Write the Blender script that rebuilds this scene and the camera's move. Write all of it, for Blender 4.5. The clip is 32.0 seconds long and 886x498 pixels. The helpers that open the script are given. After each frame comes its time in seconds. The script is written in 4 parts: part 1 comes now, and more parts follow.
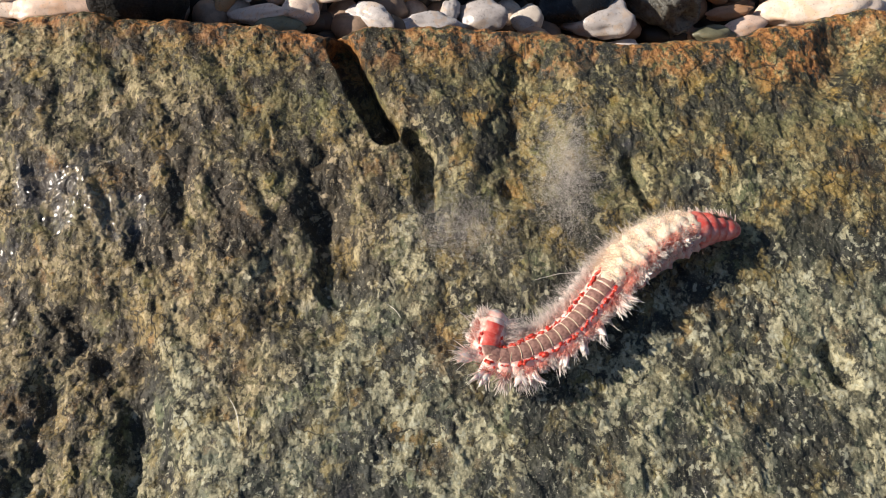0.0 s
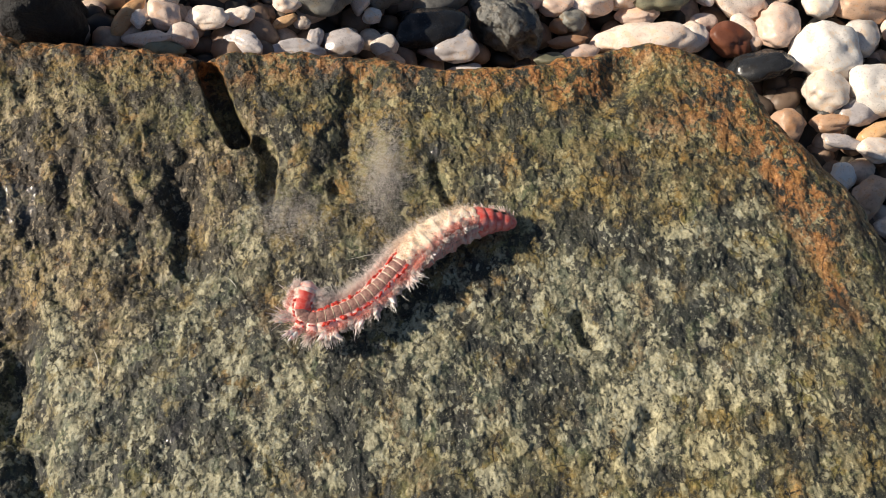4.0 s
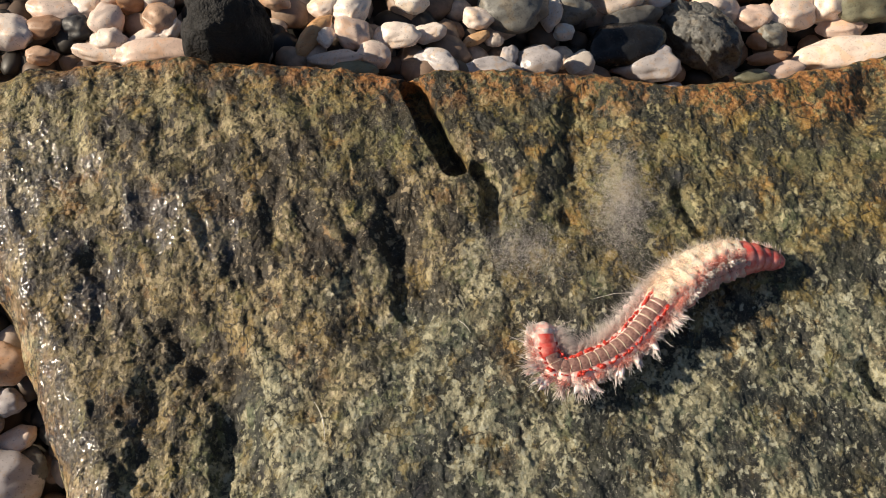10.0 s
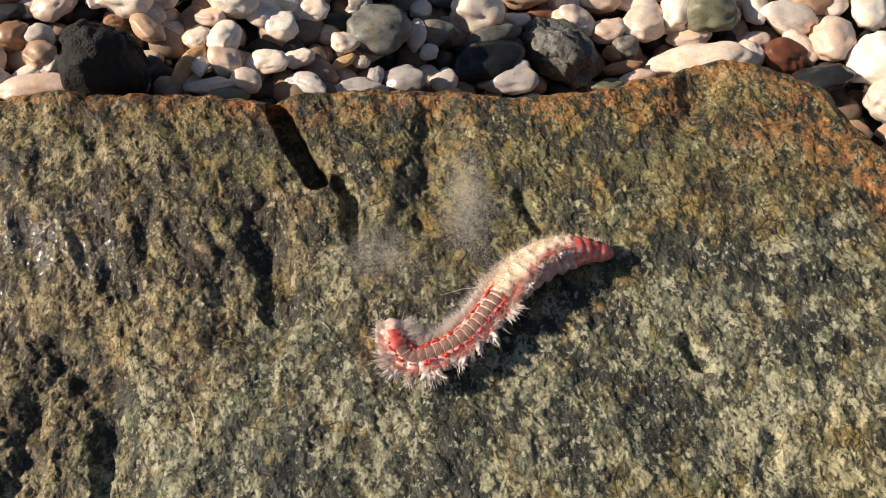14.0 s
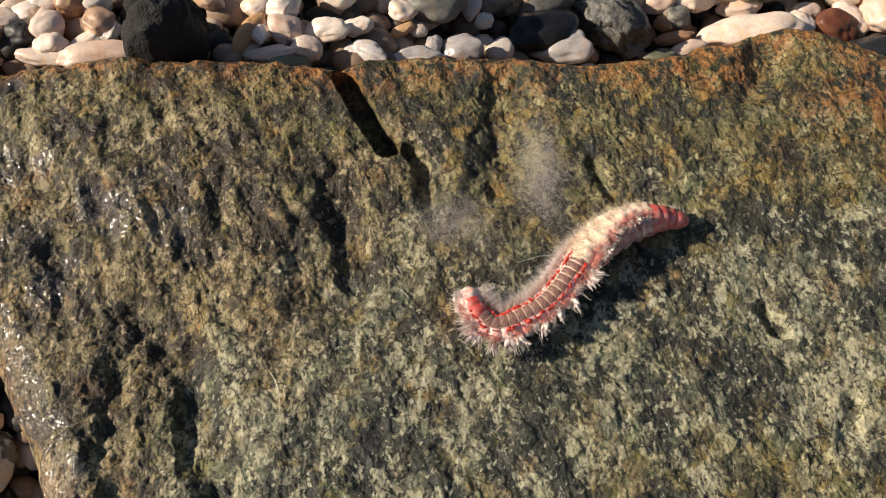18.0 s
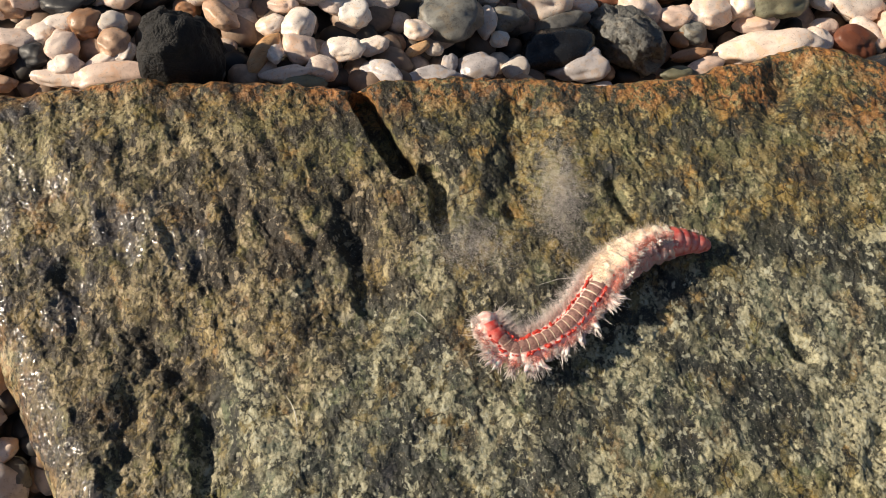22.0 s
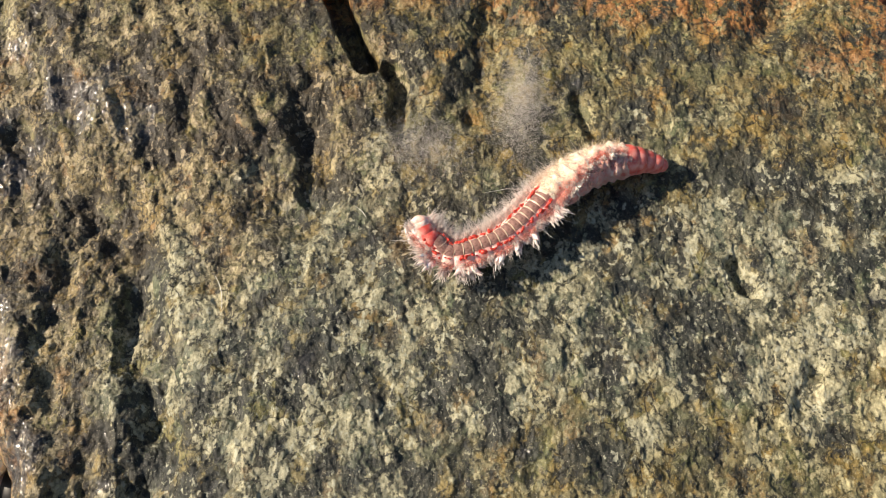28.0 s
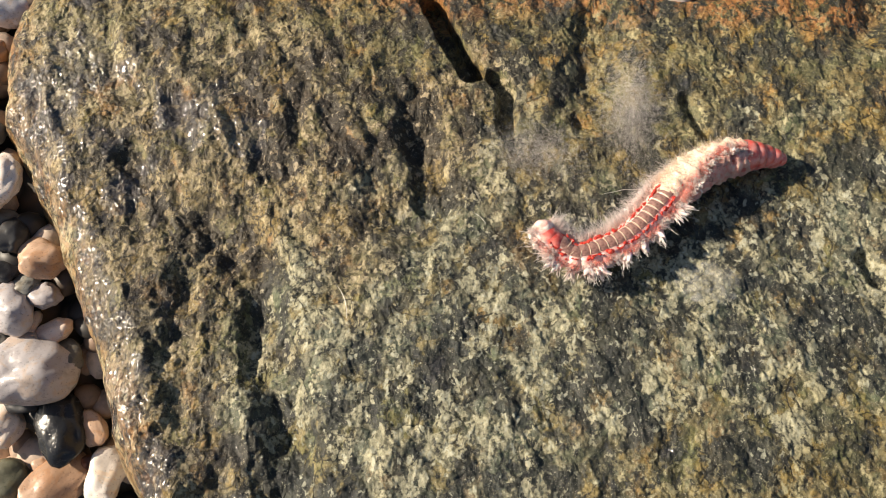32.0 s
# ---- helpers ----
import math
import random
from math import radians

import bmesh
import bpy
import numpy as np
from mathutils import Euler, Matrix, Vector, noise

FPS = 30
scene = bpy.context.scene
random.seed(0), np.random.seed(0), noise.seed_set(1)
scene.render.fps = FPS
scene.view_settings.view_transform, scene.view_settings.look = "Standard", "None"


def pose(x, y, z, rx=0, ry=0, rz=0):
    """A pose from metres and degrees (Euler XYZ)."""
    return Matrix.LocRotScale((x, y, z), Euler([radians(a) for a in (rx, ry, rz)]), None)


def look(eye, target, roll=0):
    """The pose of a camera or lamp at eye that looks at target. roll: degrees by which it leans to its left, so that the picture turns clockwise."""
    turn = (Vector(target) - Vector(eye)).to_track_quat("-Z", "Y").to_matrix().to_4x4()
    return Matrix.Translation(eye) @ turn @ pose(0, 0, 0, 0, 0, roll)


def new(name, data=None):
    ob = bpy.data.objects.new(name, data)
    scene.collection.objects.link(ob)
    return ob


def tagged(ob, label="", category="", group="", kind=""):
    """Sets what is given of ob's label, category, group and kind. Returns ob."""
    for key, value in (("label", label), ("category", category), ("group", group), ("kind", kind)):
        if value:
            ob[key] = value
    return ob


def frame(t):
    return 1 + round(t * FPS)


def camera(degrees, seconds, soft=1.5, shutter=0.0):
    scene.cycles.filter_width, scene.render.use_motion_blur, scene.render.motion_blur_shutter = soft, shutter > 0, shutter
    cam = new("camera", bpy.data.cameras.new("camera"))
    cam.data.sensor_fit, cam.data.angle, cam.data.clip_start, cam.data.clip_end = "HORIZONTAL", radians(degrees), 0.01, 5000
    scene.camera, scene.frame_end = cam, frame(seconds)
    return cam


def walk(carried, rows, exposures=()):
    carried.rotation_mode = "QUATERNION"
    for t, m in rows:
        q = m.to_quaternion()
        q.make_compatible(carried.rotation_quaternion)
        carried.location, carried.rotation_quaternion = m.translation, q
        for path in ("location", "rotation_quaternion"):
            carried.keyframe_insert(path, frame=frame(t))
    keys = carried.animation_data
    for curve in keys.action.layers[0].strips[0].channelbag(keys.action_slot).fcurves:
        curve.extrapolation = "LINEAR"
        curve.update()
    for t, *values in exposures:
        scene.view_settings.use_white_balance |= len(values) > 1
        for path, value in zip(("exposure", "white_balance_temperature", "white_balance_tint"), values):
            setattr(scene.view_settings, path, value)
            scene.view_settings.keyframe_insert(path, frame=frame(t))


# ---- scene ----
cam = camera(52.0, 32.0, 1.0)
METRES, EYE, TILT, LEAN, TURN = 1.0, 0.356, -65.2, 0.0, 0.0
ROWS = [
    (0.0, 0.0, 0.0, 0.0, 0.0, 0.0, -0.0),
    (0.5, -0.0012, -0.0056, -0.0019, 0.34, 0.16, -0.34),
    (1.0, 0.0002, -0.0055, -0.0006, 0.28, 0.66, -0.37),
    (1.5, 0.0074, -0.003, -0.0005, 0.14, 0.88, -0.34),
    (2.0, 0.0043, -0.0043, -0.003, 0.11, 0.81, -0.51),
    (2.5, 0.0038, -0.0015, 0.0014, 0.16, 0.8, -0.72),
    (3.0, 0.0156, 0.0015, -0.0033, -0.22, 0.95, -0.96),
    (3.5, 0.0445, -0.0319, -0.0221, -0.81, 0.97, -1.03),
    (4.0, 0.0648, -0.0716, -0.0097, -0.64, 0.68, -0.78),
    (4.5, 0.0651, -0.0884, 0.0004, 0.31, 1.95, -0.79),
    (6.5, 0.0424, -0.0896, -0.0024, 2.21, 5.06, -3.08),
    (7.0, 0.0392, -0.0923, -0.0026, 2.33, 4.98, -2.94),
    (7.5, 0.0398, -0.0896, 0.0009, 2.56, 4.71, -2.62),
    (8.0, 0.0395, -0.0842, -0.008, 2.15, 4.9, -3.24),
    (8.5, 0.0161, -0.0604, -0.0032, 1.82, 5.31, -3.14),
    (9.0, -0.0002, -0.046, -0.0302, 1.0, 5.05, -2.01),
    (9.5, -0.0147, -0.0309, -0.0242, 1.29, 3.57, -1.3),
    (10.0, -0.0119, -0.0287, -0.0095, 2.04, 2.94, -0.49),
    (10.5, -0.0237, -0.0278, -0.015, 2.18, 2.75, -0.37),
    (11.0, -0.0102, -0.0313, -0.0144, 2.19, 2.64, 0.46),
    (11.5, 0.0192, -0.041, -0.0102, 1.57, 2.57, 1.68),
    (12.0, 0.0156, -0.0402, -0.0077, 1.14, 3.2, 2.29),
    (12.5, 0.0286, -0.0395, -0.0095, 0.61, 3.15, 2.64),
    (13.0, 0.0201, -0.0412, -0.004, 0.54, 3.57, 2.89),
    (13.5, 0.0304, -0.0499, -0.0091, 0.21, 3.75, 3.13),
    (14.0, 0.0256, -0.0589, -0.0161, -0.75, 3.84, 2.66),
    (14.5, 0.0099, -0.0761, -0.0199, -1.87, 3.3, 2.42),
    (16.5, 0.0308, -0.0737, -0.0324, -2.87, 2.87, 3.58),
    (17.0, 0.0099, -0.0548, -0.0197, -2.44, 2.26, 2.75),
    (17.5, -0.0028, -0.059, -0.0175, -1.82, 2.4, 2.65),
    (18.0, -0.0087, -0.0576, -0.0194, -1.37, 2.53, 2.68),
    (18.5, -0.0119, -0.0568, -0.0273, -1.32, 2.63, 2.31),
    (19.0, -0.0098, -0.0494, -0.0238, -1.54, 2.54, 1.9),
    (19.5, -0.0189, -0.0492, -0.0187, -1.45, 2.84, 2.02),
    (20.0, -0.0173, -0.0492, -0.0176, -1.28, 3.02, 2.34),
    (20.5, -0.0162, -0.0503, -0.0111, -1.29, 3.19, 2.58),
    (21.0, -0.0095, -0.0485, -0.0182, -1.19, 3.09, 2.49),
    (21.5, -0.0081, -0.0485, -0.017, -1.23, 2.86, 2.48),
    (22.0, -0.0123, -0.0539, -0.014, -0.84, 3.19, 2.8),
    (22.5, -0.0071, -0.0558, -0.0175, -0.75, 3.43, 2.92),
    (23.0, -0.0117, -0.0337, -0.0161, -0.98, 3.58, 2.47),
    (23.5, -0.0084, -0.02, 0.027, -1.08, 2.97, 2.48),
    (24.0, -0.0063, -0.0077, -0.0208, -1.08, 2.45, 1.45),
    (24.5, 0.0274, -0.0285, -0.0198, -1.48, 0.9, 0.02),
    (25.0, 0.038, -0.0193, -0.0364, -1.16, 0.17, -1.06),
    (25.5, 0.0421, -0.0292, -0.0254, -0.87, 0.17, -1.54),
    (26.0, 0.034, -0.0331, -0.0337, -0.12, 0.7, -2.44),
    (26.5, 0.0266, -0.0333, -0.028, 0.87, -0.36, -2.77),
    (28.5, 0.0251, -0.0475, -0.0336, 1.87, 0.09, -2.91),
    (29.0, 0.0227, -0.0429, -0.0309, 2.09, -0.07, -2.85),
    (29.5, 0.0205, -0.042, -0.0361, 2.14, -0.17, -3.01),
    (30.0, 0.0083, -0.0461, -0.0395, 2.37, 0.22, -2.9),
    (30.5, 0.0212, -0.0295, -0.0374, 2.5, -0.07, -1.73),
    (31.0, 0.0303, -0.0517, -0.0441, 1.87, 0.99, -0.33),
    (31.5, -0.0007, -0.0567, -0.0494, 2.23, 1.45, -0.66),
    (32.0, -0.0126, -0.0439, -0.0469, 2.78, 2.52, -1.04),
]
walk(cam, [(t, pose(0, 0, EYE, TILT, LEAN, TURN) @ pose(METRES * x, METRES * y, METRES * z, 90 + pitch, roll, yaw)) for t, x, y, z, yaw, pitch, roll in ROWS],
     exposures=((0.0, 0.34, 6150, 10), (3.0, 0.32, 6150, 10), (4.5, 0.22, 6350, 10), (9.0, 0.12, 6500, 10), (13.0, 0.22, 6500, 10), (16.8, 0.12, 6500, 10), (19.0, 0.17, 6500, 10), (21.0, 0.24, 6500, 10), (23.5, 0.15, 6500, 10), (26.0, 0.42, 6500, 10), (29.0, 0.59, 6500, 10), (30.5, 0.66, 6500, 10), (32.0, 0.56, 6500, 10)))
# Light: low sun from the viewer's left, clear sky.
SUN_EL, SUN_AZ = 31.0, 275.0
world = bpy.data.worlds.new("world")
scene.world = world
world.use_nodes = True
wn = world.node_tree.nodes
sky = wn.new("ShaderNodeTexSky")
sky.sky_type = "NISHITA"
sky.sun_disc = False
sky.sun_elevation, sky.sun_rotation = radians(SUN_EL), radians(SUN_AZ)
wn["Background"].inputs["Strength"].default_value = 0.050
world.node_tree.links.new(sky.outputs[0], wn["Background"].inputs["Color"])
sun = new("sun", bpy.data.lights.new("sun", "SUN"))
sun.data.energy, sun.data.angle, sun.data.color = 5.0, radians(0.55), (1.0, 0.86, 0.67)
to_sun = Vector((math.sin(radians(SUN_AZ)) * math.cos(radians(SUN_EL)), math.cos(radians(SUN_AZ)) * math.cos(radians(SUN_EL)), math.sin(radians(SUN_EL))))
sun.matrix_world = look(to_sun * 5, (0, 0, 0))

# ---- noise in plain arrays ----
rng = np.random.default_rng(7)
PERM = np.concatenate([rng.permutation(256)] * 3)
GRAD = np.stack([np.cos(np.arange(256) * 2.399963), np.sin(np.arange(256) * 2.399963)], 1)


def perlin(x, y):
    """Gradient noise, about -0.7 to 0.7."""
    xi, yi = np.floor(x).astype(int), np.floor(y).astype(int)
    fx, fy = x - xi, y - yi
    u, v = fx * fx * fx * (fx * (fx * 6 - 15) + 10), fy * fy * fy * (fy * (fy * 6 - 15) + 10)

    def corner(dx, dy):
        g = GRAD[PERM[PERM[(xi + dx) & 255] + ((yi + dy) & 255)]]
        return g[..., 0] * (fx - dx) + g[..., 1] * (fy - dy)

    low = corner(0, 0) * (1 - u) + corner(1, 0) * u
    high = corner(0, 1) * (1 - u) + corner(1, 1) * u
    return low * (1 - v) + high * v


def fbm(x, y, octaves=4, gain=0.5, seed=0.0):
    total, amp = 0.0, 1.0
    for k in range(octaves):
        total = total + amp * perlin(x * 2**k + seed + 17.3 * k, y * 2**k - seed + 9.1 * k)
        amp *= gain
    return total


def cells(x, y, seed=0):
    """A random value for each of many ragged plates, one unit across."""
    best, value = np.full(x.shape, 1e9), np.zeros(x.shape)
    xi, yi = np.floor(x).astype(int), np.floor(y).astype(int)
    for dx in (-1, 0, 1):
        for dy in (-1, 0, 1):
            k = PERM[PERM[(xi + dx) & 255] + ((yi + dy + seed) & 255)]
            d = (xi + dx + (k * 0.6180339) % 1 - x) ** 2 + (yi + dy + (k * 0.4142135) % 1 - y) ** 2
            near = d < best
            best, value = np.where(near, d, best), np.where(near, (k * 0.7548776) % 1, value)
    return value


def smooth(a, b, v):
    t = np.clip((v - a) / (b - a), 0, 1)
    return t * t * (3 - 2 * t)


# ---- node helpers ----
def material(name):
    m = bpy.data.materials.new(name)
    m.use_nodes = True
    return m, m.node_tree.nodes, m.node_tree.links, m.node_tree.nodes["Principled BSDF"]


def noise_node(nodes, links, vector, scale, detail=6.0, rough=0.6, distortion=0.0):
    n = nodes.new("ShaderNodeTexNoise")
    n.inputs["Scale"].default_value, n.inputs["Detail"].default_value = scale, detail
    n.inputs["Roughness"].default_value, n.inputs["Distortion"].default_value = rough, distortion
    links.new(vector, n.inputs["Vector"])
    return n.outputs["Fac"]


def ramp(nodes, links, fac, stops):
    r = nodes.new("ShaderNodeValToRGB")
    e = r.color_ramp.elements
    e[0].position, e[0].color = stops[0][0], (*stops[0][1], 1)
    e[1].position, e[1].color = stops[-1][0], (*stops[-1][1], 1)
    for p, c in stops[1:-1]:
        e.new(p).color = (*c, 1)
    links.new(fac, r.inputs["Fac"])
    return r.outputs["Color"]


def mix(nodes, links, fac, a, b, blend="MIX"):
    n = nodes.new("ShaderNodeMix")
    n.data_type, n.blend_type = "RGBA", blend
    for socket, value in ((n.inputs[0], fac), (n.inputs[6], a), (n.inputs[7], b)):
        if isinstance(value, (int, float)):
            socket.default_value = value
        elif isinstance(value, tuple):
            socket.default_value = (*value, 1)
        else:
            links.new(value, socket)
    return n.outputs[2]


def calc(nodes, links, op, a, b=0.0, c=0.0, clamp=False):
    n = nodes.new("ShaderNodeMath")
    n.operation, n.use_clamp = op, clamp
    for socket, value in zip(n.inputs, (a, b, c)):
        if isinstance(value, (int, float)):
            socket.default_value = value
        else:
            links.new(value, socket)
    return n.outputs[0]


def step_mask(nodes, links, fac, a, b):
    n = nodes.new("ShaderNodeMapRange")
    n.interpolation_type = "SMOOTHSTEP"
    n.inputs["From Min"].default_value, n.inputs["From Max"].default_value = a, b
    links.new(fac, n.inputs["Value"])
    return n.outputs["Result"]


def attribute(nodes, name):
    a = nodes.new("ShaderNodeAttribute")
    a.attribute_name = name
    return a.outputs["Fac"]


def bump(nodes, links, bsdf, height, strength, distance):
    b = nodes.new("ShaderNodeBump")
    b.inputs["Strength"].default_value, b.inputs["Distance"].default_value = strength, distance
    links.new(height, b.inputs["Height"])
    links.new(b.outputs["Normal"], bsdf.inputs["Normal"])


# ---- materials ----
def rock_material():
    """Bedded rock with ragged crusts of lichen: warm tan on the folded part, grey-green on the flat, olive towards the rim."""
    m, n, l, bsdf = material("weathered_rock")
    pos = n.new("ShaderNodeTexCoord").outputs["Object"]
    # grain that runs aslant over the rock
    lay = n.new("ShaderNodeMapping")
    lay.inputs["Rotation"].default_value = (0, 0, radians(-24))
    lay.inputs["Scale"].default_value = (1.0, 0.80, 1.0)
    l.new(pos, lay.inputs["Vector"])
    lay = lay.outputs["Vector"]
    # crumpled coordinates, so that flakes get ragged rims
    warp = n.new("ShaderNodeTexNoise")
    warp.inputs["Scale"].default_value, warp.inputs["Detail"].default_value, warp.inputs["Roughness"].default_value = 300, 6, 0.66
    l.new(pos, warp.inputs["Vector"])
    bent = n.new("ShaderNodeVectorMath")
    bent.operation = "MULTIPLY_ADD"
    l.new(warp.outputs["Color"], bent.inputs[0])
    bent.inputs[1].default_value = (0.0036, 0.0036, 0.0)
    l.new(lay, bent.inputs[2])
    bent = bent.outputs["Vector"]
    pale, rust, brown, wet, olive = (attribute(n, k) for k in ("pale", "rust", "brown", "wet", "olive"))

    def blend(*terms):
        total = 0.0
        for value, weight in terms:
            total = calc(n, l, "MULTIPLY_ADD", value, weight, total)
        return total

    def shift(scale, detail, rough, offset, vector=bent):
        o = n.new("ShaderNodeVectorMath")
        o.operation = "ADD"
        o.inputs[1].default_value = (offset, offset * 0.7, offset * 0.3)
        l.new(vector, o.inputs[0])
        return noise_node(n, l, o.outputs[0], scale, detail, rough)

    broad = shift(42, 4, 0.55, 1.7, pos)
    patch = shift(58, 5, 0.6, 0.0)
    plate = shift(125, 8, 0.63, 3.1)
    crust = shift(165, 8, 0.62, 5.3)
    bits = shift(340, 6, 0.62, 7.7)
    chips = shift(480, 5, 0.6, 2.2)
    hue = shift(85, 4, 0.55, 9.1)
    fine = noise_node(n, l, lay, 900, 5, 0.62)
    grit = noise_node(n, l, pos, 2300, 3, 0.6)
    tone = blend((fine, 0.55), (bits, 0.30), (grit, 0.15))

    def shades(dark, light):
        return ramp(n, l, tone, [(0.42, dark), (0.575, light)])

    def by_zone(green, warm, drab):
        return mix(n, l, olive, mix(n, l, brown, green, warm), drab)

    # dark ground of the rock
    col = by_zone(shades((0.024, 0.027, 0.022), (0.088, 0.088, 0.061)), shades((0.028, 0.023, 0.013), (0.112, 0.088, 0.044)), shades((0.038, 0.034, 0.016), (0.132, 0.110, 0.047)))
    # middle layer of plates
    mid = step_mask(n, l, blend((plate, 0.50), (patch, 0.42), (bits, 0.08), (pale, 0.04)), 0.488, 0.498)
    mid_col = by_zone(shades((0.088, 0.087, 0.055), (0.228, 0.215, 0.138)), shades((0.088, 0.069, 0.032), (0.268, 0.212, 0.106)), shades((0.104, 0.086, 0.035), (0.275, 0.226, 0.100)))
    col = mix(n, l, calc(n, l, "MULTIPLY", mid, 0.88), col, mid_col)
    # ochre, rose, green and slate stains through both
    tint = shift(62, 6, 0.62, 12.3)
    col = mix(n, l, calc(n, l, "MULTIPLY", step_mask(n, l, blend((hue, 0.8), (bits, 0.2)), 0.525, 0.560), 0.70), col, mix(n, l, brown, (1.38, 1.14, 0.66), (1.26, 1.10, 0.70)), "MULTIPLY")
    col = mix(n, l, calc(n, l, "MULTIPLY", step_mask(n, l, blend((hue, 0.8), (chips, 0.2)), 0.460, 0.425), 0.75), col, mix(n, l, brown, (0.62, 0.76, 0.82), (0.82, 0.86, 0.74)), "MULTIPLY")
    col = mix(n, l, calc(n, l, "MULTIPLY", step_mask(n, l, blend((tint, 0.8), (chips, 0.2)), 0.550, 0.585), 0.65), col, mix(n, l, brown, (1.32, 1.02, 0.88), (1.36, 0.97, 0.80)), "MULTIPLY")
    col = mix(n, l, calc(n, l, "MULTIPLY", step_mask(n, l, blend((tint, 0.8), (bits, 0.2)), 0.450, 0.415), 0.60), col, (0.86, 1.02, 0.78), "MULTIPLY")
    # dark stained patches
    stain = step_mask(n, l, blend((broad, 0.35), (patch, 0.35), (plate, 0.18), (chips, 0.12), (pale, 0.05), (brown, -0.010)), 0.488, 0.468)
    col = mix(n, l, calc(n, l, "MULTIPLY", stain, 0.82), col, mix(n, l, brown, (0.026, 0.029, 0.024), (0.032, 0.024, 0.015)))
    # ragged lichen crust
    flake = step_mask(n, l, blend((crust, 0.48), (patch, 0.36), (chips, 0.16), (pale, 0.060), (olive, -0.030), (brown, -0.016)), 0.531, 0.539)
    flake_col = by_zone(shades((0.220, 0.214, 0.133), (0.500, 0.468, 0.312)), shades((0.215, 0.168, 0.082), (0.520, 0.420, 0.230)), shades((0.230, 0.198, 0.088), (0.520, 0.455, 0.235)))
    flake_col = mix(n, l, calc(n, l, "MULTIPLY", pale, 0.8), flake_col, shades((0.34, 0.31, 0.18), (0.70, 0.64, 0.43)))
    col = mix(n, l, calc(n, l, "MULTIPLY", flake, 0.86), col, flake_col)
    # broad cream plates of lichen, sparse
    spread = shift(72, 9, 0.60, 15.9)
    plates = step_mask(n, l, blend((spread, 0.72), (crust, 0.18), (chips, 0.10), (pale, 0.050), (olive, -0.018), (brown, -0.020)), 0.562, 0.570)
    col = mix(n, l, calc(n, l, "MULTIPLY", plates, 0.80), col, by_zone(shades((0.27, 0.26, 0.165), (0.55, 0.52, 0.36)), shades((0.25, 0.195, 0.10), (0.52, 0.42, 0.24)), shades((0.24, 0.21, 0.10), (0.50, 0.44, 0.24))))
    # broad slate-dark bare patches
    bare = step_mask(n, l, blend((spread, 0.68), (plate, 0.20), (chips, 0.12), (pale, 0.04)), 0.438, 0.428)
    col = mix(n, l, calc(n, l, "MULTIPLY", bare, 0.70), col, by_zone((0.034, 0.039, 0.036), (0.040, 0.031, 0.021), (0.032, 0.030, 0.017)))
    # small chips, bright and dark
    chip = step_mask(n, l, blend((chips, 0.7), (crust, 0.3)), 0.566, 0.574)
    col = mix(n, l, calc(n, l, "MULTIPLY", chip, calc(n, l, "MULTIPLY_ADD", olive, -0.35, 0.80)), col, by_zone((0.50, 0.50, 0.38), (0.46, 0.37, 0.24), (0.34, 0.31, 0.17)))
    # rust
    rusty = calc(n, l, "MULTIPLY", rust, step_mask(n, l, blend((bits, 0.35), (plate, 0.45), (chips, 0.20)), 0.465, 0.530))
    col = mix(n, l, calc(n, l, "MULTIPLY", rusty, 0.9), col, ramp(n, l, tone, [(0.36, (0.15, 0.052, 0.016)), (0.5, (0.36, 0.145, 0.040)), (0.62, (0.58, 0.29, 0.095))]))
    # black pits and hairline joints
    pits = step_mask(n, l, blend((bits, 0.55), (fine, 0.30), (plate, 0.15)), 0.452, 0.436)
    col = mix(n, l, calc(n, l, "MULTIPLY", pits, 0.78), col, mix(n, l, brown, (0.017, 0.019, 0.020), (0.020, 0.015, 0.012)))
    seam = n.new("ShaderNodeTexVoronoi")
    seam.feature = "DISTANCE_TO_EDGE"
    seam.inputs["Scale"].default_value = 90
    l.new(bent, seam.inputs["Vector"])
    seam = calc(n, l, "MULTIPLY", step_mask(n, l, seam.outputs["Distance"], 0.022, 0.006), step_mask(n, l, hue, 0.52, 0.57))
    col = mix(n, l, calc(n, l, "MULTIPLY", seam, 0.8), col, (0.014, 0.013, 0.012))
    # pale grains and salt
    col = mix(n, l, calc(n, l, "MULTIPLY", step_mask(n, l, grit, 0.62, 0.68), 0.55), col, (0.62, 0.58, 0.46))
    # water film
    film = step_mask(n, l, blend((wet, 0.30), (patch, -0.6), (plate, -0.4)), -0.390, -0.330)
    col = mix(n, l, calc(n, l, "MULTIPLY", film, 0.36), col, mix(n, l, 0.72, col, (0.050, 0.043, 0.060)))
    l.new(col, bsdf.inputs["Base Color"])
    l.new(calc(n, l, "MULTIPLY_ADD", fine, 0.35, 0.40), bsdf.inputs["Roughness"])
    l.new(calc(n, l, "MULTIPLY_ADD", film, 0.95, calc(n, l, "MULTIPLY", wet, 0.20)), bsdf.inputs["Coat Weight"])
    bsdf.inputs["Coat Roughness"].default_value = 0.17
    lumps = noise_node(n, l, lay, 300, 2, 0.5, 0.4)
    crumbs = noise_node(n, l, bent, 900, 3, 0.5)
    swell = noise_node(n, l, lay, 120, 3, 0.5, 0.5)
    h = blend((swell, 1.6), (lumps, 0.55), (crumbs, 0.36), (mid, 0.12), (flake, 0.18), (chip, 0.09), (plates, 0.16), (bare, -0.10), (pits, -0.26), (seam, -0.22), (grit, 0.05))
    bump(n, l, bsdf, h, 1.0, 0.0015)
